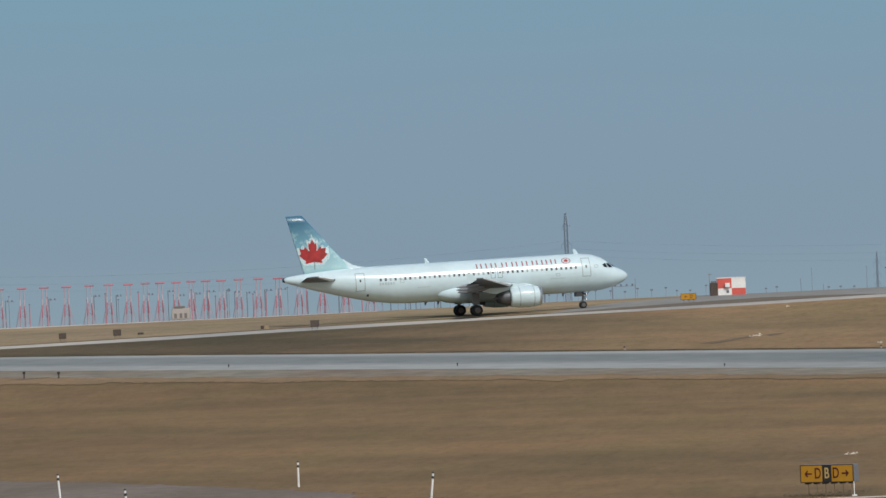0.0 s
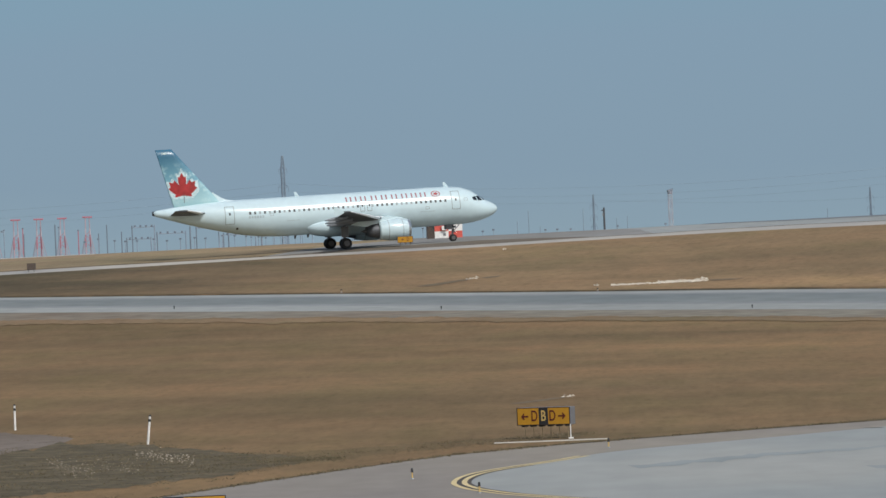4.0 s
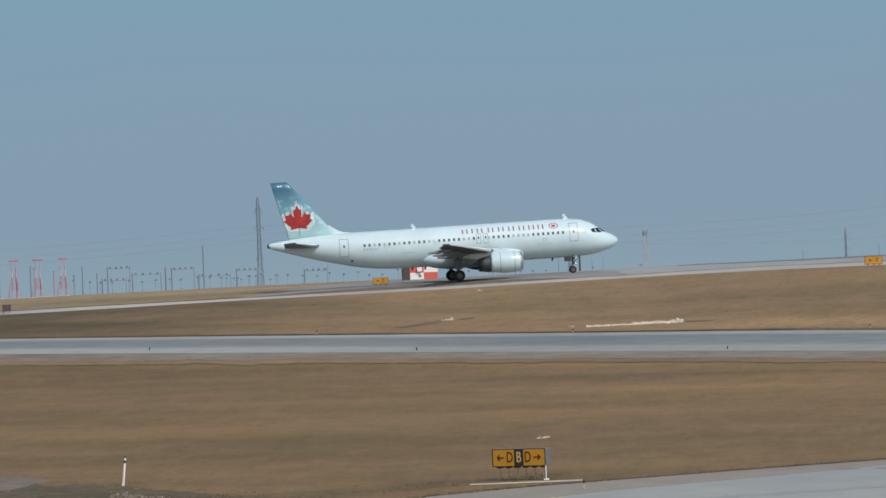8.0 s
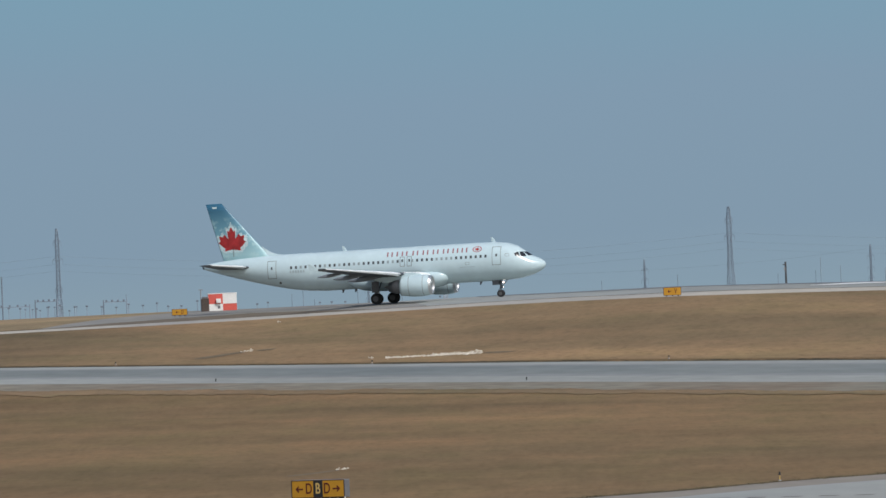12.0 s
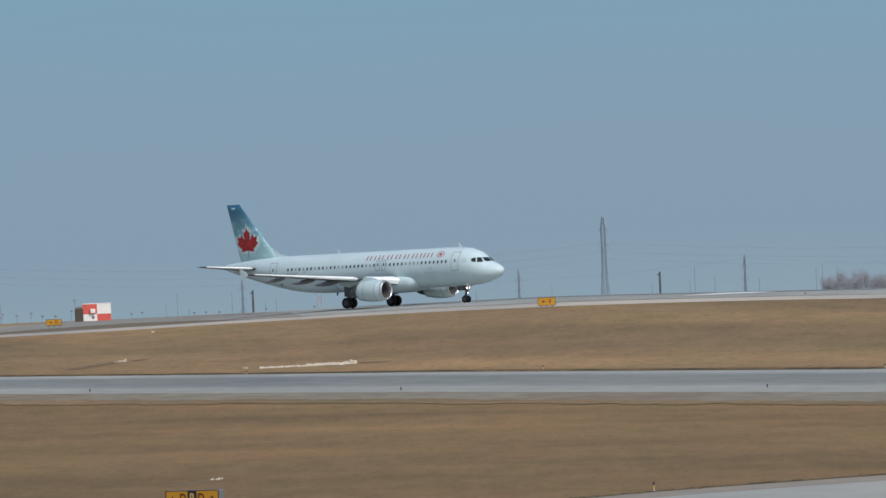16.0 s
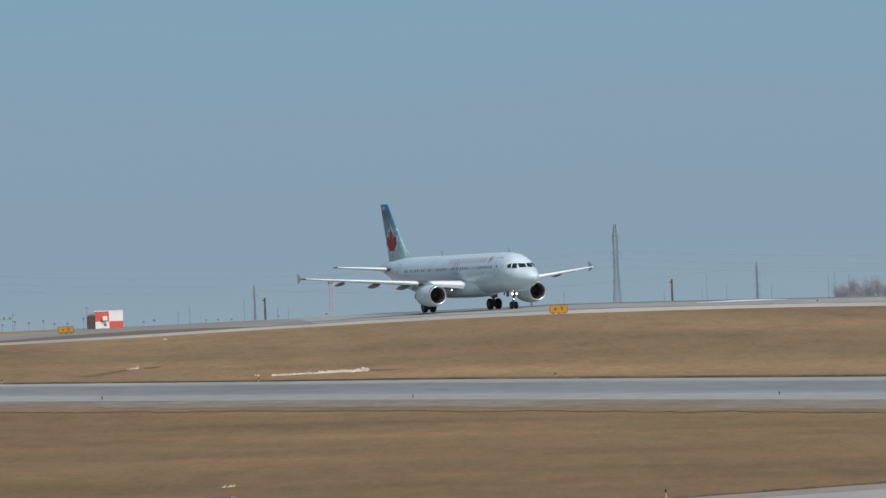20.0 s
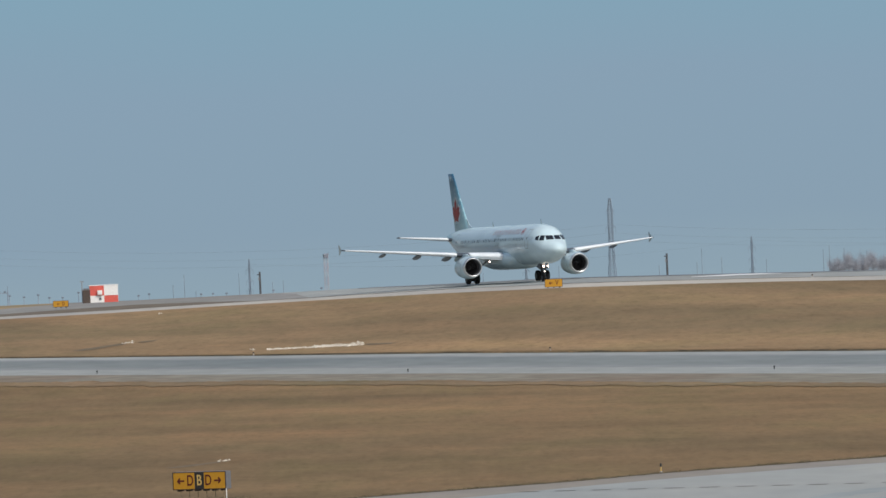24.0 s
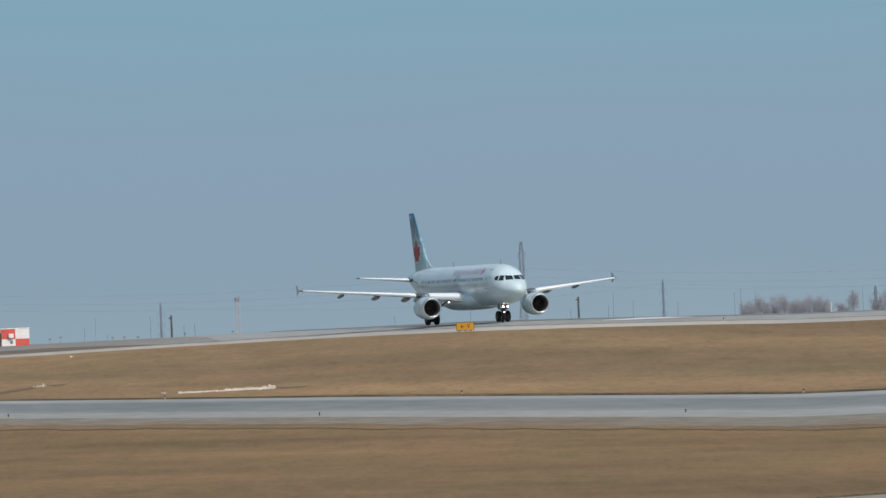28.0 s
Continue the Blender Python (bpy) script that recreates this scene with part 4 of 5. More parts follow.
def hermite(t, col):
    """Smooth course between the rows of TRACK."""
    ts, vs = [r[0] for r in TRACK], [r[col] for r in TRACK]
    k = max(0, min(len(ts) - 2, sum(1 for q in ts if q <= t) - 1))
    def slope(i):
        if i == 0 or i == len(ts) - 1:
            j = min(i, len(ts) - 2)
            return (vs[j + 1] - vs[j]) / (ts[j + 1] - ts[j])
        return (vs[i + 1] - vs[i - 1]) / (ts[i + 1] - ts[i - 1])
    d = ts[k + 1] - ts[k]
    s = (t - ts[k]) / d
    a, b = slope(k) * d, slope(k + 1) * d
    return (2 * s ** 3 - 3 * s * s + 1) * vs[k] + (s ** 3 - 2 * s * s + s) * a + (3 * s * s - 2 * s ** 3) * vs[k + 1] + (s ** 3 - s * s) * b


def motions():
    rows, way, last = [], [], None
    dist = 0.0
    for i in range(281):
        t = i / 10
        x, y, h = (hermite(t, c) for c in (1, 2, 3))
        if last:
            dist += math.hypot(x - last[0], y - last[1])
        last = (x, y)
        way.append((t, dist))
        if i % 5 == 0:
            rows.append((t, airliner_pose(x, y, h)))
    walk(PLANE, rows)
    for w, r in WHEELS:
        m = w.matrix_basis.translation.copy()
        walk(w, [(t, Matrix.Translation(m) @ Matrix.Rotation(d / r, 4, "Y")) for t, d in way])


# ---- pavements and patches on the near ground ----
def sheet(name, pts, mat, label, category, lift=0.006, kind="structure", ragged=0.0):
    """A flat patch whose rim is given as (u, v) along rays from the terrace."""
    if ragged:
        r, fine = random.Random(9), []
        for (u0, v0), (u1, v1) in zip(pts, pts[1:] + pts[:1]):
            n = max(1, int(abs(u1 - u0) / 12))
            fine += [(u0 + (u1 - u0) * i / n, v0 + (v1 - v0) * i / n + r.gauss(0, ragged)) for i in range(n)]
        pts = fine
    bm = bmesh.new()
    f = bm.faces.new([bm.verts.new(on_ray(u, v) + Vector((0, 0, lift))) for u, v in pts])
    bmesh.ops.triangulate(bm, faces=[f])
    me = bpy.data.meshes.new(name)
    bm.to_mesh(me)
    bm.free()
    me.materials.append(mat)
    return tagged(new(name, me), label, category, kind=kind)


def smooth_line(pts, n=8):
    """Points of a smooth curve through pts."""
    out = []
    p = [Vector(q) for q in pts]
    p = [2 * p[0] - p[1]] + p + [2 * p[-1] - p[-2]]
    for a, b, c, d in zip(p, p[1:], p[2:], p[3:]):
        for i in range(n):
            t = i / n
            out.append(0.5 * (2 * b + (c - a) * t + (2 * a - 5 * b + 4 * c - d) * t * t + (3 * b - a - 3 * c + d) * t ** 3))
    return out + [p[-2]]


def stripe(name, line, width, mat, label, lift=0.045, offset=0.0):
    """A painted stripe along a line of ground places."""
    verts, faces = [], []
    for i, q in enumerate(line):
        d = (line[min(i + 1, len(line) - 1)] - line[max(i - 1, 0)])
        nrm = Vector((-d.y, d.x, 0)).normalized()
        for s in (-width / 2, width / 2):
            w = q + nrm * (s + offset)
            verts.append((w.x, w.y, height(w.x, w.y) + lift))
    faces = [(2 * i, 2 * i + 1, 2 * i + 3, 2 * i + 2) for i in range(len(line) - 1)]
    ob = tagged(new(name, mesh_of(name, verts, faces)), label, "marking", kind="structure")
    ob.data.materials.append(mat)
    return ob


EDGE_UV = [(-1420, 610), (-1215, 577), (-1015, 553), (-829, 533), (-611, 512), (-411, 501), (-42, 487), (198, 479), (372, 470.5), (599, 463), (768, 458), (1200, 446), (1600, 436)]
edge_line = smooth_line([on_ray(u, v) for u, v in EDGE_UV], 5)
verts = []
for q in edge_line:
    for s in range(5):
        y = q.y + (150 - q.y) * s / 4
        verts.append((q.x * y / q.y, y, 0.004))
near_pave = tagged(new("taxiway_near", mesh_of("taxiway_near", verts, [(i * 5 + j, i * 5 + j + 1, (i + 1) * 5 + j + 1, (i + 1) * 5 + j) for i in range(len(edge_line) - 1) for j in range(4)])),
                   "greyish brown paved shoulder of the near taxiway", "taxiway", kind="structure")
near_pave.data.materials.append(M_NEARSHOULDER)
# Dark stripes for the grass lip and the pavement edge's shadow, painted as colour.
stripe("verge_lip_shade", [q for q in edge_line if q.x * F / q.y > -420], 0.8, M_SCRUB, "dark grass lip with painted edge shadow along the near pavement", 0.009, 0.3)
stripe("verge_lip_shade", [q for q in edge_line if q.x * F / q.y < -400], 0.3, M_SCRUB, "thin dark grass lip with painted edge shadow along the near pavement", 0.009, 0.1)
LOOP_UV = [(1600, 447), (1200, 457), (768, 468), (370, 481), (-43, 502.5), (-311, 516), (-422, 528.5), (-532, 540.5), (-582, 550), (-599, 561), (-584, 570), (-552, 577.5), (-494, 586.5), (-375, 599), (-150, 622), (150, 650)]
loop_line = smooth_line([on_ray(u, v) for u, v in LOOP_UV], 8)
k = len(loop_line)
turn = min(range(k), key=lambda i: loop_line[i].x * F / loop_line[i].y)
verts, faces = [], []
for q in loop_line[:turn + 1]:
    u = q.x * F / q.y
    low = [p for p in loop_line[turn:]]
    us = [p.x * F / p.y for p in low]
    y2 = float(np.interp(u, us, [p.y for p in low], right=low[-1].y))
    for s in range(4):
        y = q.y + (y2 - q.y) * s / 3
        verts.append((u * y / F, y, 0.008))
faces = [(i * 4 + j, i * 4 + j + 1, (i + 1) * 4 + j + 1, (i + 1) * 4 + j) for i in range(turn) for j in range(3)]
apron = tagged(new("taxiway_near_concrete", mesh_of("taxiway_near_concrete", verts, faces)), "pale blue-grey concrete of the near taxiway", "taxiway", kind="structure")
apron.data.materials.append(M_APRON)
painted = [q for i, q in enumerate(loop_line) if i >= turn or q.x * F / q.y < -370]
stripe("yellow_edge_line", painted, 0.21, M_YELLOW_LINE, "outer yellow taxiway edge line", 0.016, 0.19)
stripe("yellow_edge_line", painted, 0.21, M_YELLOW_LINE, "inner yellow taxiway edge line", 0.016, -0.21)
stripe("black_border_line", painted[8:], 0.64, M_BLACK_LINE, "black border under the yellow lines", 0.012, 0.14)
for i in range(14):
    u = 120 + 64 * i
    stripe("tar_dash", [on_ray(u + 34 * j / 3, 491.1 + 0.0165 * (u + 11.3 * j)) for j in range(4)], 0.5, M_BLACK_LINE, "dark tar dash on the pale concrete", 0.016)
for k, pts in enumerate(([(120, 560), (420, 548), (560, 544), (560, 549), (440, 556), (140, 566)], [(575, 531), (677, 518.5), (840, 505), (840, 513), (690, 525), (600, 535)], [(592, 543), (700, 533), (840, 523), (840, 529), (700, 540), (610, 548)], [(-300, 543), (-60, 531), (200, 524), (200, 528), (-60, 537), (-280, 549)])):
    sheet("tyre_smear", pts, M_SMEAR, "faint dark tyre smear on the pale concrete", "stain", 0.012 + 0.001 * k, ragged=0.9)
sheet("gravel_pad", [(-2300, 382), (-1918, 404), (-1716, 416), (-1464, 436), (-1340, 446), (-1280, 454), (-1300, 463), (-1415, 479), (-1517, 495), (-1618, 507), (-1918, 545), (-2300, 590)],
      M_GRAVEL, "grey gravel pad beside the grass", "pad", ragged=0.8)
sheet("scrub", [(-2200, 578), (-1918, 545), (-1613, 506), (-1517, 494), (-1415, 478), (-1305, 463), (-1190, 469), (-1011, 489), (-930, 497), (-860, 507), (-880, 513), (-1013, 530), (-1193, 545), (-1414, 556), (-1615, 568), (-2000, 615)],
      M_DITCH, "dark greenish scrub in a shallow ditch", "scrub", 0.010, ragged=1.6)
streak_v = lin([440, 520, 560, 600], [126.4, 126.0, 126.2, 127.0])
streak_h = lin([440, 500, 560, 600], [0.3, 1.3, 1.0, 0.2])
band("pale_streak", lambda u: on_ray(u, streak_v(u) + streak_h(u)).y, lambda u: on_ray(u, streak_v(u) - streak_h(u)).y, 440, 600, M_WHITE, "thin white streak on the turning taxiway", "streak", 0.09, steps=30, rows=6)
rng = random.Random(4)


def rubble(name, u0, v0, u1, v1, n, size, mat, label, spread=1.6, category="stones"):
    """Loose stones along a streak on the ground."""
    bm = bmesh.new()
    for i in range(n):
        s = rng.random()
        q = on_ray(u0 + (u1 - u0) * s, v0 + (v1 - v0) * s + rng.gauss(0, 0.5) * spread)
        r = size * rng.uniform(0.4, 1.3)
        m = Matrix.LocRotScale((q.x, q.y, height(q.x, q.y) + r * 0.15), Euler((rng.random() * 3, rng.random() * 3, rng.random() * 3)), (r * rng.uniform(0.7, 1.5), r * rng.uniform(0.7, 1.5), r * rng.uniform(0.5, 0.8)))
        bmesh.ops.create_icosphere(bm, subdivisions=1, radius=1, matrix=m)
    me = bpy.data.meshes.new(name)
    bm.to_mesh(me)
    bm.free()
    me.materials.append(mat)
    return tagged(new(name, me), label, category, kind="stuff")


rubble("pale_stones", -316, 222.8, -145, 221, 580, 0.085, M_SNOW, "streak of pale stones on the grass bank", 1.2)
rubble("pale_stones", -232, 221.4, -145, 220.4, 420, 0.115, M_SNOW, "thicker end of the pale stone streak", 1.9)
rubble("pale_stones", -345, 222, -337, 222, 16, 0.11, M_SNOW, "small heap of pale stones", 1.5)
rubble("pale_stones", -572, 201.5, -548, 199.5, 26, 0.09, M_SNOW, "few pale stones on the bank", 1.6)
sheet("bare_scrape", [(-662, 211.5), (-640, 208.2), (-612, 205.2), (-585, 202.6), (-562, 201.2), (-572, 204.2), (-600, 207.6), (-625, 210.4), (-645, 211.8)], M_SCRAPE, "dark scrape in the grass bank", "scrape", 0.06, ragged=0.25)
rubble("ditch_rubble", -1172, 488, -1068, 502, 230, 0.036, M_RUBBLE, "pale rubble in the ditch", 10)
rubble("ditch_rubble", -1330, 497, -1250, 514, 150, 0.03, M_RUBBLE, "pale rubble in the ditch", 13)
rubble("ditch_rubble", -1250, 505, -1165, 514, 110, 0.03, M_RUBBLE, "pale rubble in the ditch", 12)


def scrub_rim(u):
    """Upper and lower rim of the scrub along the way u."""
    return (float(np.interp(u, [-2000, -1613, -1415, -1305, -1190, -1011, -860], [556, 506, 478, 463, 469, 489, 507])),
            float(np.interp(u, [-2000, -1615, -1414, -1193, -1013, -870], [615, 568, 556, 545, 530, 512])))


def tufts(name, spots, mat, label, blades, wide, tall, category="grass"):
    """Clumps of dead grass blades: spots of (x, y, size); each clump is a sheaf of leaning pointed blades."""
    r = np.random.RandomState(len(spots) + blades)
    p = np.array([(x, y, height(x, y) - 0.01, k) for x, y, k in spots])
    n = len(p) * blades
    base = np.repeat(p, blades, axis=0)
    k = base[:, 3:4]
    foot = base[:, :3] + np.column_stack([r.normal(0, wide, n), r.normal(0, wide * 2.0, n), np.zeros(n)]) * k
    way = r.uniform(0, 2 * np.pi, n)
    side = np.column_stack([np.cos(way), np.sin(way), np.zeros(n)]) * (r.uniform(0.012, 0.038, n)[:, None] * k)
    tip = foot + np.column_stack([r.normal(0, 0.5, n), r.normal(0, 0.5, n), r.uniform(0.45, 1.15, n)]) * tall * k
    verts = np.stack([foot - side, foot + side, tip], axis=1).reshape(-1, 3).astype(np.float32)
    me = bpy.data.meshes.new(name)
    me.vertices.add(3 * n)
    me.vertices.foreach_set("co", verts.ravel())
    me.loops.add(3 * n)
    me.loops.foreach_set("vertex_index", np.arange(3 * n, dtype=np.int32))
    me.polygons.add(n)
    me.polygons.foreach_set("loop_start", np.arange(0, 3 * n, 3, dtype=np.int32))
    me.update(calc_edges=True)
    me.materials.append(mat)
    return tagged(new(name, me), label, category, kind="stuff")


M_DAMP = material("damp_grass_blades", (0.16, 0.134, 0.086), 0.95, vary=0.25, fine=1.2, coarse=0.25, tint=(0.19, 0.155, 0.1), bump=0.0, world_space=True)
M_STRAW = material("straw_blades", (0.20, 0.165, 0.11), 0.9, vary=0.2, fine=0.7, coarse=0.12, tint=(0.17, 0.135, 0.085), bump=0, world_space=True)


def in_strip(n, seed, u0, u1, rim, loose=0.36):
    """Places between two rims given along rays, thickest in the middle."""
    r, out = random.Random(seed), []
    for i in range(n):
        u = r.uniform(u0, u1)
        a, b = rim(u)
        q = on_ray(u, a + (b - a) * min(1.2, max(-0.2, r.gauss(0.5, loose))))
        out.append((q.x, q.y, r.uniform(0.5, 1.5)))
    return out


damp_rim = lambda u: (float(np.interp(u, [-960, -700, -380], [497, 490, 479])), float(np.interp(u, [-960, -700, -380], [520, 503, 487])))
lip_rim = lambda u: tuple(float(np.interp(u, [q[0] for q in EDGE_UV], [q[1] for q in EDGE_UV])) - k for k in (2.2, 0.4))
tufts("ditch_weeds", in_strip(2000, 5, -1950, -820, scrub_rim, 0.28), M_DITCH_BLADE, "low dark olive weeds in the ditch", 26, 0.24, 0.045, "weeds")
tufts("ditch_straw", in_strip(260, 6, -1950, -820, scrub_rim, 0.28), M_STRAW, "pale dead stalks among the ditch weeds", 18, 0.25, 0.06, "weeds")
sheet("damp_grass_patch", [(u, damp_rim(u)[0]) for u in range(-960, -379, 58)] + [(u, damp_rim(u)[1]) for u in range(-380, -961, -58)], M_DAMP_GRASS, "darker damp grass beside the pavement", "grass", 0.005, ragged=1.2)
tufts("damp_grass", in_strip(350, 7, -980, -360, damp_rim, 0.3), M_DAMP, "darker damp grass along the pavement", 26, 0.34, 0.04, "weeds")
tufts("edge_grass", in_strip(800, 8, -1400, 1300, lip_rim), M_DAMP, "dark ragged grass along the pavement's edge", 20, 0.12, 0.06, "weeds")
rubble("pale_stones", -412, 416.5, -388, 415.5, 34, 0.05, M_SNOW, "pale stones behind the sign", 1.5)
sheet("bare_scrape", [(-505, 424.5), (-470, 421), (-440, 418.6), (-408, 416.6), (-404, 418.4), (-430, 420.6), (-462, 423.4), (-490, 425.6)], M_SCRAPE, "dark scrape in the grass behind the sign", "scrape", 0.012, ragged=0.3)
sheet("bare_scrape", [(-145, 220.5), (-110, 219.6), (-80, 220.4), (-100, 222), (-135, 222.4)], M_SCRAPE, "dark scrape beside the pale stones", "scrape", 0.06, ragged=0.2)
sheet("bare_scrape", [(-1895, 225.6), (-1870, 224.4), (-1835, 223.6), (-1812, 223.4), (-1830, 224.8), (-1865, 226)], M_SCRAPE, "dark scrape beside the short posts", "scrape", 0.05, ragged=0.15)
sheet("bare_scrape", [(-545, 200.5), (-525, 198.4), (-508, 197.8), (-515, 199.6), (-535, 201.4)], M_SCRAPE, "dark scrape beside a few pale stones", "scrape", 0.06, ragged=0.2)
rubble("pale_stones", -504, 151.4, -499, 151.2, 6, 0.1, M_SNOW, "few pale stones high on the bank", 0.8)


# ---- signs ----
def letter(ch, size):
    c = bpy.data.curves.new("letter", "FONT")
    c.body, c.size, c.align_x, c.align_y = ch, size, "CENTER", "CENTER"
    c.extrude = 0.004
    c.offset = 0.012 * size
    o = bpy.data.objects.new("letter", c)
    scene.collection.objects.link(o)
    me = bpy.data.meshes.new_from_object(o.evaluated_get(bpy.context.evaluated_depsgraph_get()))
    bpy.data.objects.remove(o)
    bpy.data.curves.remove(c)
    me.transform(Matrix.Rotation(radians(90), 4, "X") @ Matrix.Diagonal((0.68, 1, 1, 1)))
    return me


def arrow(left, w, h):
    s = -1 if left else 1
    pts = [(-s * w / 2, h * 0.1), (s * w * 0.12, h * 0.1), (s * w * 0.02, h * 0.42), (s * w * 0.16, h * 0.42), (s * w / 2, 0), (s * w * 0.16, -h * 0.42), (s * w * 0.02, -h * 0.42), (s * w * 0.12, -h * 0.1), (-s * w / 2, -h * 0.1)]
    bm = bmesh.new()
    f = bm.faces.new([bm.verts.new((x, 0, z)) for x, z in pts])
    g = bmesh.ops.extrude_face_region(bm, geom=[f])
    bmesh.ops.translate(bm, verts=[v for v in g["geom"] if isinstance(v, bmesh.types.BMVert)], vec=(0, -0.006, 0))
    bmesh.ops.recalc_face_normals(bm, faces=bm.faces)
    return bm


def guidance_sign(label, m, panels, h, z0, depth, legs, group=""):
    """panels: (width, black, [(mark, place along the panel)]). The face looks along -y."""
    top = thing("taxiway_sign", label, "sign", group, m=m)
    w = sum(p[0] for p in panels)
    part("housing", box(bmesh.new(), -w / 2 - 0.03, 0.0, z0 - 0.03, w / 2 + 0.03, depth, z0 + h + 0.03, 0.02), M_GREY, top, "grey metal housing")
    bm = bmesh.new()
    for x0, z1, x1, z2 in ((-w / 2 - 0.03, z0 - 0.03, -w / 2, z0 + h + 0.03), (w / 2, z0 - 0.03, w / 2 + 0.03, z0 + h + 0.03), (-w / 2, z0 - 0.03, w / 2, z0), (-w / 2, z0 + h, w / 2, z0 + h + 0.03)):
        box(bm, x0, -0.034, z1, x1, -0.001, z2)
    part("face_rim", bm, M_RIM, top, "dark brown rim round the face")
    x = -w / 2
    for pw, black, marks in panels:
        p = part("face_panel", box(bmesh.new(), x + 0.01, -0.03, z0, x + pw - 0.01, -0.005, z0 + h, 0.006), M_BLACK if black else M_SIGN, top, "black panel" if black else "yellow panel")
        for mark, px in marks:
            mat = M_SIGN_LETTER if black else M_MAROON
            if mark in "<>":
                o = part("arrow", arrow(mark == "<", h * 0.5, h * 0.46), mat, p)
                o.location = (x + px, -0.036, z0 + h / 2)
            else:
                o = part("letter", letter(mark, h * 0.92), mat, p)
                o.location = (x + px, -0.036, z0 + h / 2)
        x += pw
    for i in range(legs):
        lx = -w / 2 + w * (i + 0.5) / legs
        bm = bmesh.new()
        rod(bm, (lx, depth / 2, 0), (lx, depth / 2, z0), 0.014, seg=8)
        part("leg", bm, M_LEG, top)
        part("leg_clamp", box(bmesh.new(), lx - 0.07, 0.03, z0 - 0.10, lx + 0.07, depth - 0.03, z0 - 0.02, 0.02), M_BLACK, top)
    return top


q = on_ray(-445, 489)
SH = 0.71
big = guidance_sign("yellow and black taxiway sign with arrows on grey legs", Matrix.Translation(q) @ Matrix.Rotation(radians(-24), 4, "Z"),
                    [(1.03, False, [("<", 0.36), ("D", 0.82)]), (0.44, True, [("B", 0.22)]), (1.03, False, [("D", 0.22), (">", 0.68)])], SH, 0.63, 0.52, 6)
c = thing("sign_conduit", "white vertical conduit beside the taxiway sign", "conduit", m=Matrix.Translation(on_ray(-398, 490.5)))
part("pipe", rod(rod(bmesh.new(), (0, 0, 0), (0, 0, 0.64), 0.023, seg=10), (0, 0, 0), (0.12, 0, 0.0), 0.07, seg=10), M_WHITE, c)
part("foot", box(bmesh.new(), -0.1, -0.1, 0, 0.12, 0.1, 0.06, 0.01), M_WHITE, c)
slab = thing("sign_slab", "long white concrete slab under the taxiway sign", "slab", m=Matrix.Translation(on_ray(-434, 494.2)) @ Matrix.Rotation(radians(-1), 4, "Z"))
part("slab_body", box(bmesh.new(), -2.45, -0.1, -0.05, 2.5, 0.5, 0.04, 0.02), M_PALE, slab)
guidance_sign("small yellow taxiway sign with one arrow beside the turn", Matrix.Translation(on_ray(196, 135)), [(1.66, False, [("<", 0.55), ("V", 1.15)])], 0.72, 0.16, 0.3, 3, "small yellow signs")
guidance_sign("small yellow taxiway sign with one arrow on short legs", Matrix.Translation(on_ray(-677, 139)), [(1.58, False, [("<", 0.53), ("D", 1.08)])], 0.60, 0.48, 0.3, 3, "small yellow signs")
guidance_sign("yellow and black taxiway sign seen over its top edge", Matrix.Translation(on_ray(-1071, 612)), [(0.7, True, []), (1.45, False, [])], 0.76, 0.12, 0.4, 4)


# ---- posts and lights ----
def marker_post(u, v, h, lean):
    p = thing("marker_post", "white marker post with black bands", "post", "white marker posts", m=Matrix.Translation(on_ray(u, v)) @ Matrix.Rotation(radians(lean), 4, "Y"))
    part("shaft", rod(bmesh.new(), (0, 0, -0.02), (0, 0, h), 0.055, 0.05, 12), M_WHITE, p)
    part("black_cap", rod(bmesh.new(), (0, 0, h), (0, 0, h + 0.07), 0.056, 0.045, 12), M_BLACK, p)
    part("black_band", rod(bmesh.new(), (0, 0, h - 0.24), (0, 0, h - 0.12), 0.06, 0.06, 12), M_BLACK, p)
    return p


for u, v, h, lean in ((-1384, 436, 1.2, 0.5), (-1149, 470.5, 1.27, 6.5), (-1508, 523, 1.25, 0), (-1811, 446, 1.28, -4), (-1692, 482, 1.3, -3)):
    marker_post(u, v, h, lean)


def stake(name, u, v, h, colours, label, group, r=0.03):
    p = thing(name, label, "light", group, m=Matrix.Translation(on_ray(u, v)))
    part("base", rod(bmesh.new(), (0, 0, 0), (0, 0, 0.05), r * 2.6, r * 2.2, 10), M_STEEL, p)
    part("stem", rod(bmesh.new(), (0, 0, 0.05), (0, 0, h * 0.62), r, seg=8), colours[0], p)
    part("lens", rod(bmesh.new(), (0, 0, h * 0.62), (0, 0, h), r * 1.9, r * 1.3, 10), colours[1], p)
    return p


for u, v in ((-682, 551), (-332, 509.6), (-564, 581), (372, 468.5)):
    stake("edge_light", u, v, 0.42, (M_SIGN_LETTER, M_BLACK), "yellow taxiway edge light with a dark lens", "near edge lights", 0.03)
for u, v in ((-1092, 233), (-618, 253), (-68, 273.2), (580, 295), (-1500, 219)):
    stake("edge_light", u, v, 0.30, (M_BLACK, M_BLACK), "small dark taxiway edge light", "edge lights of the parallel taxiway", 0.036)
for u, v in ((-794, 215.5), (-340, 231.8), (185, 245), (790, 268), (654, 135)):
    stake("edge_light", u, v, 0.32, (M_SNOW, M_BROWNBOX), "small pale taxiway edge light", "edge lights below the bank", 0.05)
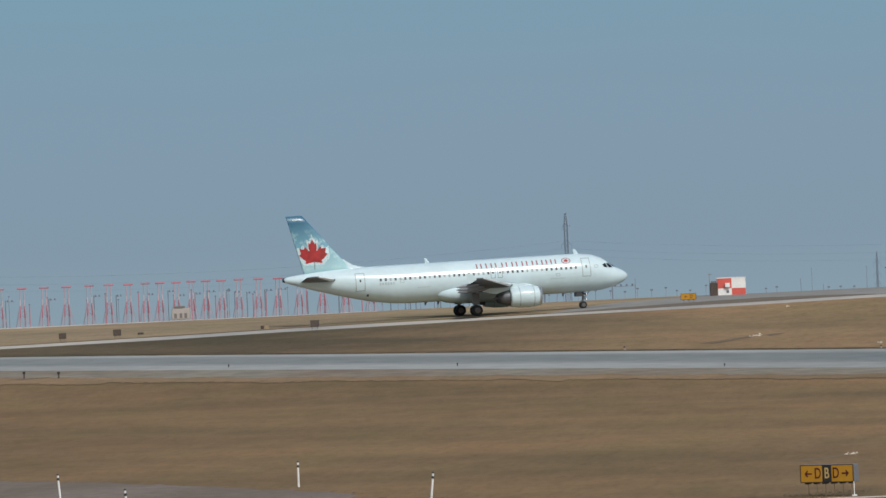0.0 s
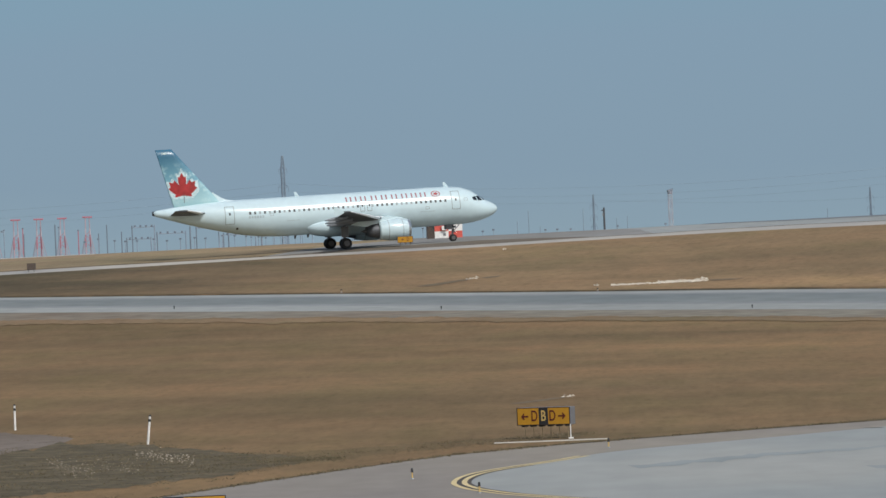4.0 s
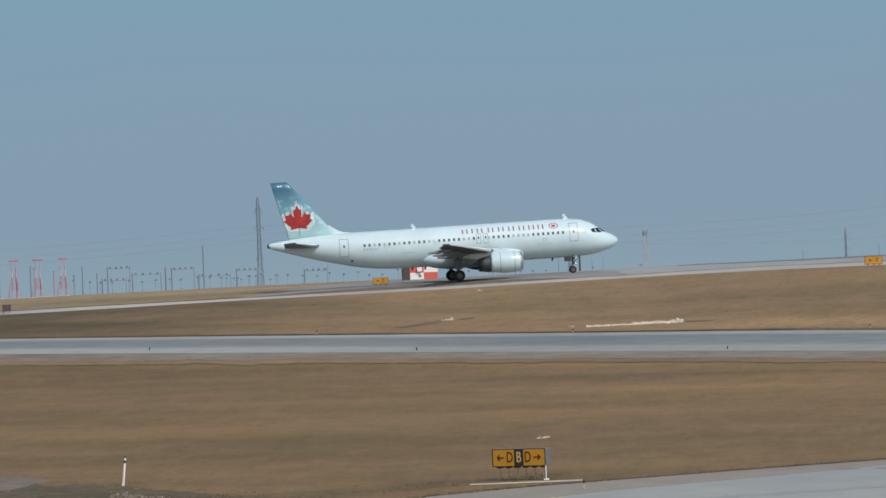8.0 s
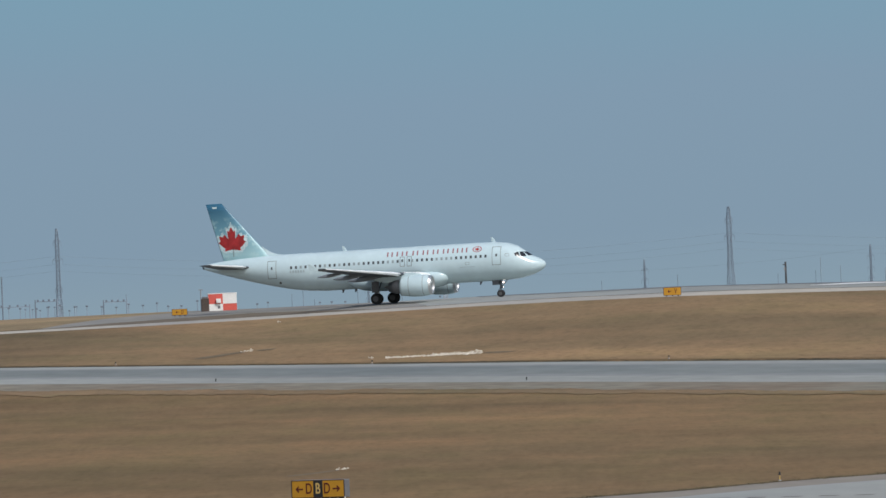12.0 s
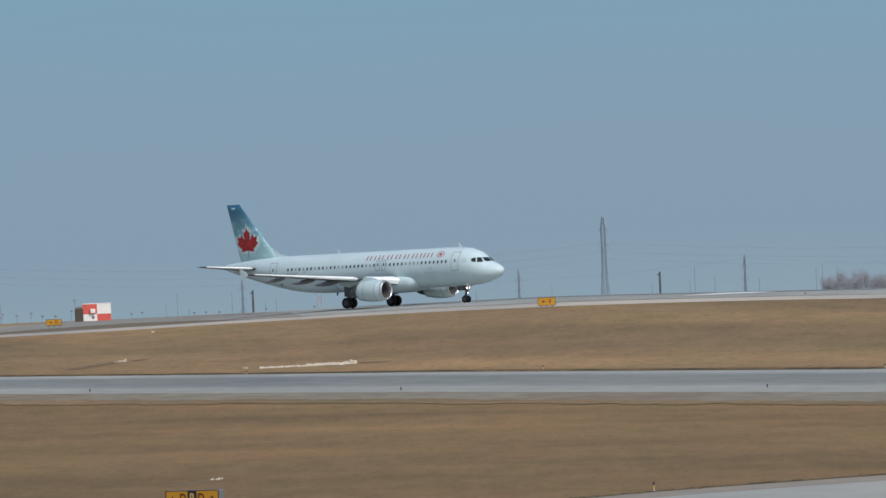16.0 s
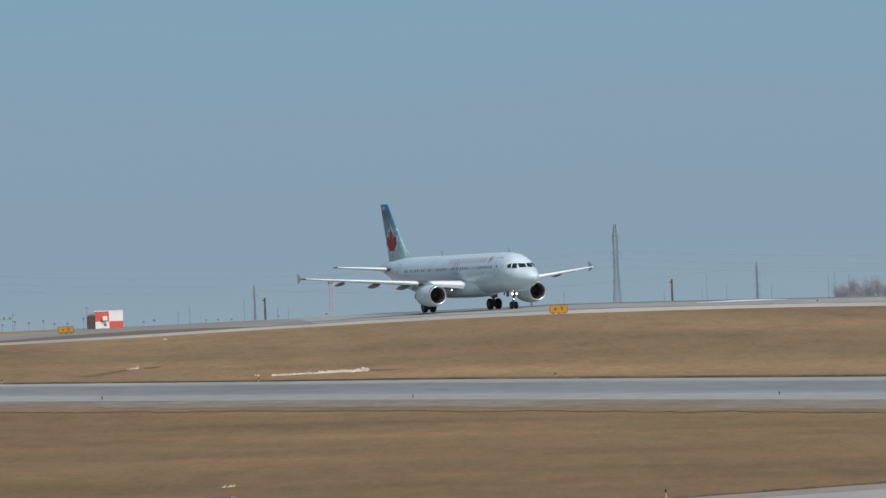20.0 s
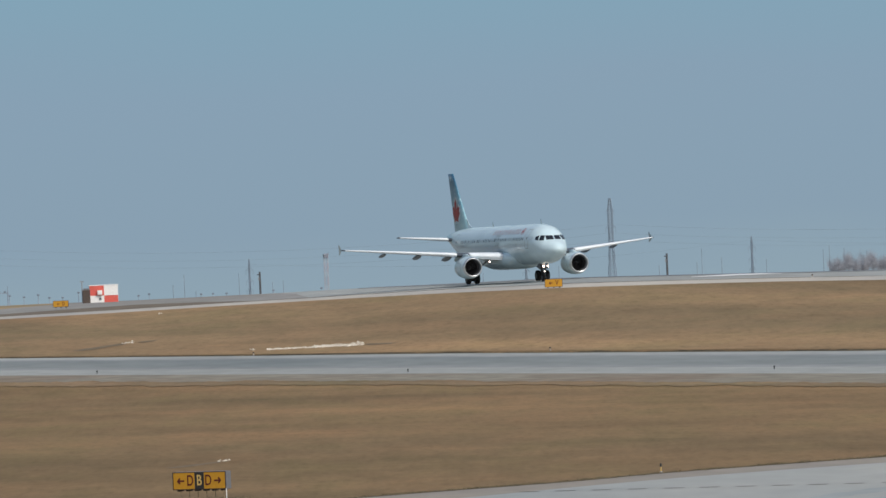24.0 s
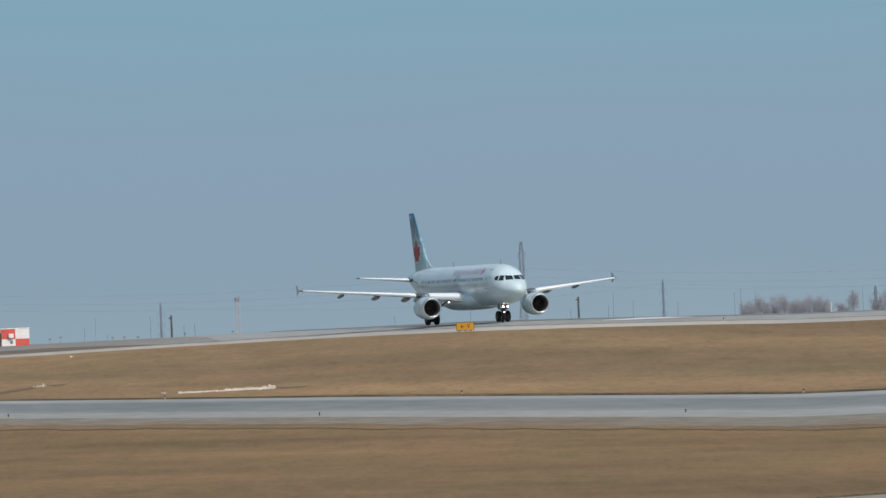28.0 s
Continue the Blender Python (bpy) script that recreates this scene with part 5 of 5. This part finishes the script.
for u, v, h in ((-1867, 224, 0.52), (-1805, 226.3, 0.5)):
    p = thing("short_post", "short dark post beside the taxiway", "post", "short dark posts", m=Matrix.Translation(on_ray(u, v)))
    part("shaft", rod(bmesh.new(), (0, 0, 0), (0, 0, h), 0.075, 0.06, 8), M_BROWNBOX, p)
    part("head", box(bmesh.new(), -0.12, -0.1, h - 0.1, 0.12, 0.1, h + 0.1, 0.02), M_BLACK, p)


# ---- things along the crest ----
def hut():
    q = on_ray(-600, 127)
    top = thing("equipment_hut", "red and white chequered equipment hut on the crest", "hut", m=Matrix.Translation(q) @ Matrix.Rotation(radians(4), 4, "Z"))
    w, d, h = 3.3, 2.6, 2.0
    part("walls", box(bmesh.new(), -w / 2, 0, 0, w / 2, d, h, 0.03), M_WHITE, top)
    part("roof", box(bmesh.new(), -w / 2 - 0.05, -0.05, h, w / 2 + 0.05, d + 0.05, h + 0.08, 0.02), M_WHITE, top)
    for x0, z0, x1, z1, mat in ((-w / 2, h * 0.42, 0.02, h, M_RED), (0.02, h * 0.42, w / 2, h, M_WHITE), (-w / 2, 0, 0.02, h * 0.42, M_WHITE), (0.02, 0, w / 2, h * 0.42, M_RED)):
        part("panel", box(bmesh.new(), x0 + 0.01, -0.03, z0 + 0.01, x1 - 0.01, -0.002, z1 - 0.01), mat, top, "red painted panel" if mat is M_RED else "white painted panel")
    part("air_conditioner", box(bmesh.new(), -0.75, -0.35, 0.95, -0.2, -0.03, 1.45, 0.03), M_WHITE, top, "white wall unit")
    part("vent", box(bmesh.new(), -0.6, -0.06, 0.3, -0.3, -0.03, 0.6, 0.01), M_GREY, top)
    tank = thing("equipment_cabinet", "dark cabinet with a thin aerial beside the hut", "cabinet", m=Matrix.Translation(on_ray(-633, 127.5)))
    part("cabinet_body", box(bmesh.new(), -0.3, 0, 0, 0.55, 0.7, 1.55, 0.03), M_BROWNBOX, tank)
    part("cabinet_top", box(bmesh.new(), -0.2, 0, 1.55, 0.45, 0.6, 1.75, 0.03), M_GREY, tank)
    part("aerial", rod(rod(bmesh.new(), (-0.35, 0.2, 0), (-0.35, 0.2, 2.6), 0.06, seg=8), (-0.6, 0.2, 2.55), (-0.1, 0.2, 2.55), 0.05, seg=6), M_STEEL, tank)


hut()
for u, v, s in ((-1795, 159, 0.8), (-1697, 157.5, 0.88), (-1343, 157, 0.95)):
    b = thing("junction_box", "rusty brown junction box on short legs", "box", "brown junction boxes", m=Matrix.Translation(on_ray(u, v)))
    part("box_body", box(bmesh.new(), -0.45 * s, -0.35 * s, 0.26 * s, 0.45 * s, 0.35 * s, 0.95 * s, 0.04), M_BROWNBOX, b)
    part("box_lid", box(bmesh.new(), -0.47 * s, -0.37 * s, 0.95 * s, 0.47 * s, 0.37 * s, 1.0 * s, 0.02), M_BROWNBOX, b)
    for x in (-0.3, 0.3):
        part("leg", rod(bmesh.new(), (x * s, 0, 0), (x * s, 0, 0.27 * s), 0.06, seg=8), M_SHED, b)
for u, v, s in ((-1655, 154.5, 0.5), (-1429, 153.5, 0.42), (-1437, 153.5, 0.36)):
    b = thing("low_box", "low dark box beside the upper taxiway", "box", "low dark boxes", m=Matrix.Translation(on_ray(u, v)))
    w, h = (0.45 * s, 1.1 * s) if u > -1500 else (0.6 * s, 0.5 * s)
    part("box_body", box(bmesh.new(), -w, -0.3 * s, 0, w, 0.3 * s, h, 0.04), M_LEG if u == -1429 else M_BROWNBOX, b, "faded ochre body" if u == -1429 else "")
    part("box_lid", box(bmesh.new(), -w - 0.02 * s, -0.32 * s, h, w + 0.02 * s, 0.32 * s, h + 0.06 * s, 0.01), M_WOOD, b)
s = thing("shelter", "pale equipment shelter on legs beyond the crest", "shelter", m=Matrix.Translation((-1582 * 1150 / F, 1150, height(-1582 * 1150 / F, 1150))))
part("cabin", box(bmesh.new(), -1.3, 0, 0.9, 1.3, 1.8, 2.5, 0.06), M_SHED, s, "pale tan cabin")
part("cabin_roof", box(bmesh.new(), -0.9, -0.05, 2.5, 0.5, 1.85, 2.8, 0.05), M_GREYBROWN, s)
for x in (-1.2, -0.4, 0.4, 1.2):
    part("leg", rod(bmesh.new(), (x, 0.2, 0), (x, 0.2, 0.95), 0.09, seg=8), M_SHED, s)
for x in (-0.75, 0.05, 0.75):
    part("shelter_pane", box(bmesh.new(), x - 0.2, -0.03, 1.05, x + 0.2, 0.0, 1.75, 0.01), M_GREYBROWN, s)


# ---- lighting masts, poles and towers beyond the crest ----
def stand(u, d):
    return Vector((u * d / F, d, height(u * d / F, d)))


def light_mast():
    """A red and white frangible mast with a lamp bar on top, 8.8 m high."""
    top = thing("light_mast", "tall red and white approach light mast with a lamp bar", "mast", "approach light masts")
    h = 8.6
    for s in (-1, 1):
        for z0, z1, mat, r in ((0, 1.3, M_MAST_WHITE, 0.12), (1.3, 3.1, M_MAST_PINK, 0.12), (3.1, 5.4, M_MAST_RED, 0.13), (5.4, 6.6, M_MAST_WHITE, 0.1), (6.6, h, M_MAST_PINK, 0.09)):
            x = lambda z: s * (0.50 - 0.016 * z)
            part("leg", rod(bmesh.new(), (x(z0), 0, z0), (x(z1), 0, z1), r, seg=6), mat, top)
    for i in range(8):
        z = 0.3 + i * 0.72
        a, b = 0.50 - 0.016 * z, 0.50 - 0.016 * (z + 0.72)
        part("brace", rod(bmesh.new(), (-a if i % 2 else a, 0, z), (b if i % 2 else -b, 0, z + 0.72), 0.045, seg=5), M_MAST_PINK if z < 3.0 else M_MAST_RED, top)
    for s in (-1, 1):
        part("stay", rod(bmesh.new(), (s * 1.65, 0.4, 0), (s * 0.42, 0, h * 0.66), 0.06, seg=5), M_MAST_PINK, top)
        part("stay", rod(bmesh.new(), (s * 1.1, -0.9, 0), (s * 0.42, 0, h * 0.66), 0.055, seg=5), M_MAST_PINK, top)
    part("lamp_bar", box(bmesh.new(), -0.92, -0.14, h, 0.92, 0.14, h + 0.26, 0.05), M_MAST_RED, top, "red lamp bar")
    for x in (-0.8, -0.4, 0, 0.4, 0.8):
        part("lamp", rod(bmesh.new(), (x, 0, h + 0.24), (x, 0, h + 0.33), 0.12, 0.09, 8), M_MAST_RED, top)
    return top


first = light_mast()
US = [-1865, -1825, -1785, -1744, -1709, -1674, -1643, -1617, -1588, -1561, -1535, -1507, -1476, -1441, -1406, -1368, -1327, -1285, -1240, -1905, -1946]
first.matrix_world = Matrix.Translation(stand(US[0], 1500))
for i, u in enumerate(US[1:]):
    copy_thing(first, Matrix.Translation(stand(u, 1500 + 6 * math.sin(i * 2.1))))


def thin_post(u, d, v, label, lamp=True, mat=None, r=0.11):
    """A slim post whose top is v below eye level."""
    q = stand(u, d)
    h = EYE_H - v * d / F - q.z
    p = thing("lamp_post", label, "post", "slim approach light posts", m=Matrix.Translation(q))
    part("shaft", rod(bmesh.new(), (0, 0, 0), (0, 0, h), r, r * 0.8, 6), mat or M_POST, p)
    if lamp:
        part("lamp", box(bmesh.new(), -0.2, -0.12, h - 0.1, 0.2, 0.12, h + 0.16, 0.03), M_POST_DARK, p)
    return p


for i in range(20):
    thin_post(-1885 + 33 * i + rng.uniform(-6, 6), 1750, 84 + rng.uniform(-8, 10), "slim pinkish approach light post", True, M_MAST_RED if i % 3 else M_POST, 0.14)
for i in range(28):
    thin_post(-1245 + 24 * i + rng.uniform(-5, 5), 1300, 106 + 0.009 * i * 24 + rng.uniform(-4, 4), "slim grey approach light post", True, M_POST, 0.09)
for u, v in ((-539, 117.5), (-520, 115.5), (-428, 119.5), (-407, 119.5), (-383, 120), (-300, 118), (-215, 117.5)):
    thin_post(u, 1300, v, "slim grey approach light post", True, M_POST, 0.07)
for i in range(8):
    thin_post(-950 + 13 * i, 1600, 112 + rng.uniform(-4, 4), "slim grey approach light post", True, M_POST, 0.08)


def gantry(u0, u1, v, d=1320, r=0.1, lamps=4, posts=2):
    q0, q1 = stand(u0, d), stand(u1, d)
    h = EYE_H - v * d / F
    g = thing("light_gantry", "grey light gantry with a lamp bar on two posts" if posts == 2 else "grey light post with a short lamp bar", "gantry", "light gantries", m=Matrix.Translation(q0))
    w = q1.x - q0.x
    for x, z in ((0, 0), (w, q1.z - q0.z))[:posts]:
        part("post", rod(bmesh.new(), (x, 0, z), (x, 0, h - q0.z + 0.35), r, seg=8), M_POST_DARK if x == 0 else M_POST, g)
    part("bar", box(bmesh.new(), 0, -0.07, h - q0.z - 0.07, w, 0.07, h - q0.z + 0.07), M_POST, g)
    for i in range(lamps):
        x = w * (i + 0.5) / lamps
        part("lamp", box(bmesh.new(), x - 0.16, -0.14, h - q0.z + 0.07, x + 0.16, 0.14, h - q0.z + 0.38, 0.03), M_POST_DARK, g)
    return g


for u0, u1, v in ((-1161, -1121, 85), (-1047, -1007, 91), (-1171, -1128, 106), (-1117, -1066, 98), (-999, -942, 105), (-932, -893, 97.5), (-811, -770, 103)):
    gantry(u0, u1, v)
for u0, u1, v in ((-1895, -1879, 86), (-1817, -1803, 86), (-1736, -1723, 83), (-1696, -1685, 84), (-1640, -1628, 84), (-1603, -1591, 80), (-1584, -1572, 88), (-1555, -1543, 86), (-1533, -1517, 83), (-1498, -1491, 83), (-1484, -1473, 86), (-1462, -1444, 88), (-1430, -1415, 85), (-1405, -1389, 84)):
    gantry(u0, u1, v, 1620, 0.1, 2, 1)
for u, v, r in ((-1058, 86.5, 0.17), (-990, 50.5, 0.14), (-1206, 78, 0.12), (-1221, 93, 0.13), (-1180, 91, 0.12), (-1354, 89, 0.12), (-1298, 74, 0.14)):
    thin_post(u, 1320, v, "tall dark pole beyond the crest", False, M_POST_DARK, r)


def wooden_pole(u, v, d=1300):
    q = stand(u, d)
    h = EYE_H - v * d / F - q.z
    p = thing("wooden_pole", "dark wooden pole standing beyond the crest", "pole", "dark wooden poles", m=Matrix.Translation(q))
    part("shaft", rod(bmesh.new(), (0, 0, 0), (0, 0, h), 0.2, 0.16, 10), M_WOOD, p)
    part("crossarm", box(bmesh.new(), -0.45, -0.09, h - 0.55, 0.12, 0.09, h - 0.38, 0.02), M_WOOD, p)
    part("fitting", box(bmesh.new(), -0.28, -0.2, h - 1.4, -0.1, 0.2, h - 0.9, 0.03), M_STEEL, p)


wooden_pole(-323, 84)
wooden_pole(398, 81.5)


def lattice_tower(u, v, d, half, arms, label, mats, name="lattice_tower", heavy=1.0):
    """A tapered steel tower with crossarms, whose top is v below eye level."""
    q = stand(u, d)
    h = EYE_H - v * d / F - q.z
    t = thing(name, label, "tower", m=Matrix.Translation(q) @ Matrix.Rotation(radians(20), 4, "Z"))
    wide = lambda z: half * (1.0 if name == "radio_mast" else float(np.interp(z / h, [0, 0.26, 0.31, 0.6, 0.85, 1], [1, 0.84, 0.64, 0.5, 0.56, 0.22])))
    n, brace = (11, 0.11) if name == "radio_mast" else (20, 0.11)
    for sx, sy in ((-1, -1), (1, -1), (1, 1), (-1, 1)):
        g = 0.16 * heavy
        rings = [[(sx * wide(z) + p, sy * wide(z) + r, z) for p, r in ((-g, -g), (g, -g), (g, g), (-g, g))] for z in [h * i / n for i in range(n + 1)]]
        part("corner_leg", loft(rings), mats[0], t)
    for i in range(n):
        a, b = h * i / n, h * (i + 1) / n
        wa, wb = wide(a), wide(b)
        bm = bmesh.new()
        for (x0, y0), (x1, y1) in (((-1, -1), (1, -1)), ((1, -1), (1, 1)), ((1, 1), (-1, 1)), ((-1, 1), (-1, -1))):
            rod(bm, (x0 * wa, y0 * wa, a), (x1 * wb, y1 * wb, b), brace * heavy, seg=4)
            rod(bm, (x1 * wa, y1 * wa, a), (x0 * wb, y0 * wb, b), brace * heavy, seg=4)
            rod(bm, (x0 * wb, y0 * wb, b), (x1 * wb, y1 * wb, b), 0.09 * heavy, seg=4)
        part("bracing", bm, mats[i % len(mats)], t)
    for f, reach in arms:
        z = h * f
        for s in (-1, 1):
            bm = bmesh.new()
            for y in (-1, 1):
                rod(bm, (s * wide(z), y * wide(z), z), (s * reach, 0, z + 0.3), 0.13 * heavy, seg=4)
                rod(bm, (s * wide(z), y * wide(z), z + 1.6), (s * reach, 0, z + 0.3), 0.11 * heavy, seg=4)
            part("crossarm", bm, mats[0], t)
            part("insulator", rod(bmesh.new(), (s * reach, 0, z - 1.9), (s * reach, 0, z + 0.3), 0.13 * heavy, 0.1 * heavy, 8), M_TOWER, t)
    return t


arms = ((0.385, 1.9), (0.68, 2.7), (0.86, 2.1))
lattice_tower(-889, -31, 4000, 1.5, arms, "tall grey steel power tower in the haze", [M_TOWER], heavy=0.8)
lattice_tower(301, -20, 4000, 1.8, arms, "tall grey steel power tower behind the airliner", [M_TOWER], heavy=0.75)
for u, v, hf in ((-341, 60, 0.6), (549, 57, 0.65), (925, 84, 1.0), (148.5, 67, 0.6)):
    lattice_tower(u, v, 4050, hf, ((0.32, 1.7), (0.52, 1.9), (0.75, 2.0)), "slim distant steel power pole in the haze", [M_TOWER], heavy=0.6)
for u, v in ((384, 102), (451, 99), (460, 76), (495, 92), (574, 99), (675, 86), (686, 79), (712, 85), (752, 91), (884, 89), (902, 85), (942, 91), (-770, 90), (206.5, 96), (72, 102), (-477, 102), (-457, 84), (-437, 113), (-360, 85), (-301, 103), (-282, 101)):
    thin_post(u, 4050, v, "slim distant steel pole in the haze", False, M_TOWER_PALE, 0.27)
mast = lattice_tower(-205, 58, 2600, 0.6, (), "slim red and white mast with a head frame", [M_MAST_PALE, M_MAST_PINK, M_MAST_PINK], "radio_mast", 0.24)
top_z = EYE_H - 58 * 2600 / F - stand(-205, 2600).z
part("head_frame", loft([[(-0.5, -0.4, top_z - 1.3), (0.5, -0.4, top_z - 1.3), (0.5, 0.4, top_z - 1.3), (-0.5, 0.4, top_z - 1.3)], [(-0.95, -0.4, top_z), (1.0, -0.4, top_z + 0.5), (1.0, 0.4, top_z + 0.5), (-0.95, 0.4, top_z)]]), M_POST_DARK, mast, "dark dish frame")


def cable(u0, v0, u1, v1, sag, d=4000):
    c = bpy.data.curves.new("power_line", "CURVE")
    c.dimensions, c.bevel_depth, c.bevel_resolution = "3D", 0.045, 0
    sp = c.splines.new("POLY")
    sp.points.add(24)
    for i in range(25):
        k = i / 24
        u, v = u0 + (u1 - u0) * k, v0 + (v1 - v0) * k + sag * 4 * k * (1 - k)
        sp.points[i].co = (u * d / F, d, EYE_H - v * d / F, 1)
    ob = tagged(new("power_line", c), "thin power line hanging between the far towers", "cable", "power lines")
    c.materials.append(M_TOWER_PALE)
    return ob


for v0, v1 in ((18, 30), (32, 45), (44, 58)):
    cable(-889, v0, 301, v1 - 4, 26)
    cable(301, v1 - 4, 1500, v1 + 4, 26)
    cable(-2200, v0 + 6, -889, v0, 26)
cable(-340, 70, 549, 64, 20)
cable(549, 64, 1400, 74, 16)


def bare_tree():
    """A leafless tree: tapered trunk, limbs and a ragged crown of twigs."""
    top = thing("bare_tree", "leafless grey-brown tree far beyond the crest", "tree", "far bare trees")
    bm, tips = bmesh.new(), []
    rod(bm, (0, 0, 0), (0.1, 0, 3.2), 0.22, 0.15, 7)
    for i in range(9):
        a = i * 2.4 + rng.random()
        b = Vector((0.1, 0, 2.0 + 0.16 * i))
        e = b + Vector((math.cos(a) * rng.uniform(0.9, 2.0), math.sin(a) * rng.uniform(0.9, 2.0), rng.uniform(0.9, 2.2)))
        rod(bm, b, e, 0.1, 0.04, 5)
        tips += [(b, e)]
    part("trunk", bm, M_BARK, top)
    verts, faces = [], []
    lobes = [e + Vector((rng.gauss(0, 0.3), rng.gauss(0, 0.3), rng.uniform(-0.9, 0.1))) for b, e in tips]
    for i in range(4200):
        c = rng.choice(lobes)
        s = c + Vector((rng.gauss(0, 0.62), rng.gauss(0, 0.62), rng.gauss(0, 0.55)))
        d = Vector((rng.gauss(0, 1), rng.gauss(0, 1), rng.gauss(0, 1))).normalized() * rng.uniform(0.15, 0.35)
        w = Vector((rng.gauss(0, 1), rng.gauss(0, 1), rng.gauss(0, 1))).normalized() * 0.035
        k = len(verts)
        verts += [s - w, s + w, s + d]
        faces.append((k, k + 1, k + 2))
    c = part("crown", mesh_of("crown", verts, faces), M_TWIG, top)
    c["kind"] = "stuff"
    return top


tree = bare_tree()
# place along the crest, distance, height of the tree against its model
spots = [(692, 2440, 1.3), (701, 2420, 1.15), (711, 2500, 1.25), (720, 2400, 1.65), (727, 2460, 1.4), (737, 2520, 0.95), (746, 2450, 1.2), (753, 2480, 1.75), (763, 2420, 1.55), (772, 2500, 1.2), (780, 2440, 1.3), (789, 2460, 1.15),
         (798, 2420, 1.35), (806, 2480, 1.2), (815, 2440, 1.6), (823, 2500, 1.3), (831, 2430, 1.25), (839, 2460, 1.05), (862, 2440, 0.95), (870, 2500, 0.8), (884, 2520, 1.9), (926, 2460, 1.3), (936, 2500, 1.1), (948, 2460, 1.7), (962, 2440, 1.2)]
put = lambda u, d, k, turn: Matrix.Translation(stand(u, d) - Vector((0, 0, 0.3))) @ Matrix.Rotation(turn, 4, "Z") @ Matrix.Diagonal((0.58 + 0.2 * k, 0.58 + 0.2 * k, 0.5 + 0.66 * k, 1))
for i, (u, d, k) in enumerate(spots[1:]):
    copy_thing(tree, put(u, d, k, i * 1.3))
tree.matrix_world = put(*spots[0], 0.4)
thin_post(844.5, 2380, 111, "white post beside the bare trees", False, M_POST_WHITE, 0.4)


motions()
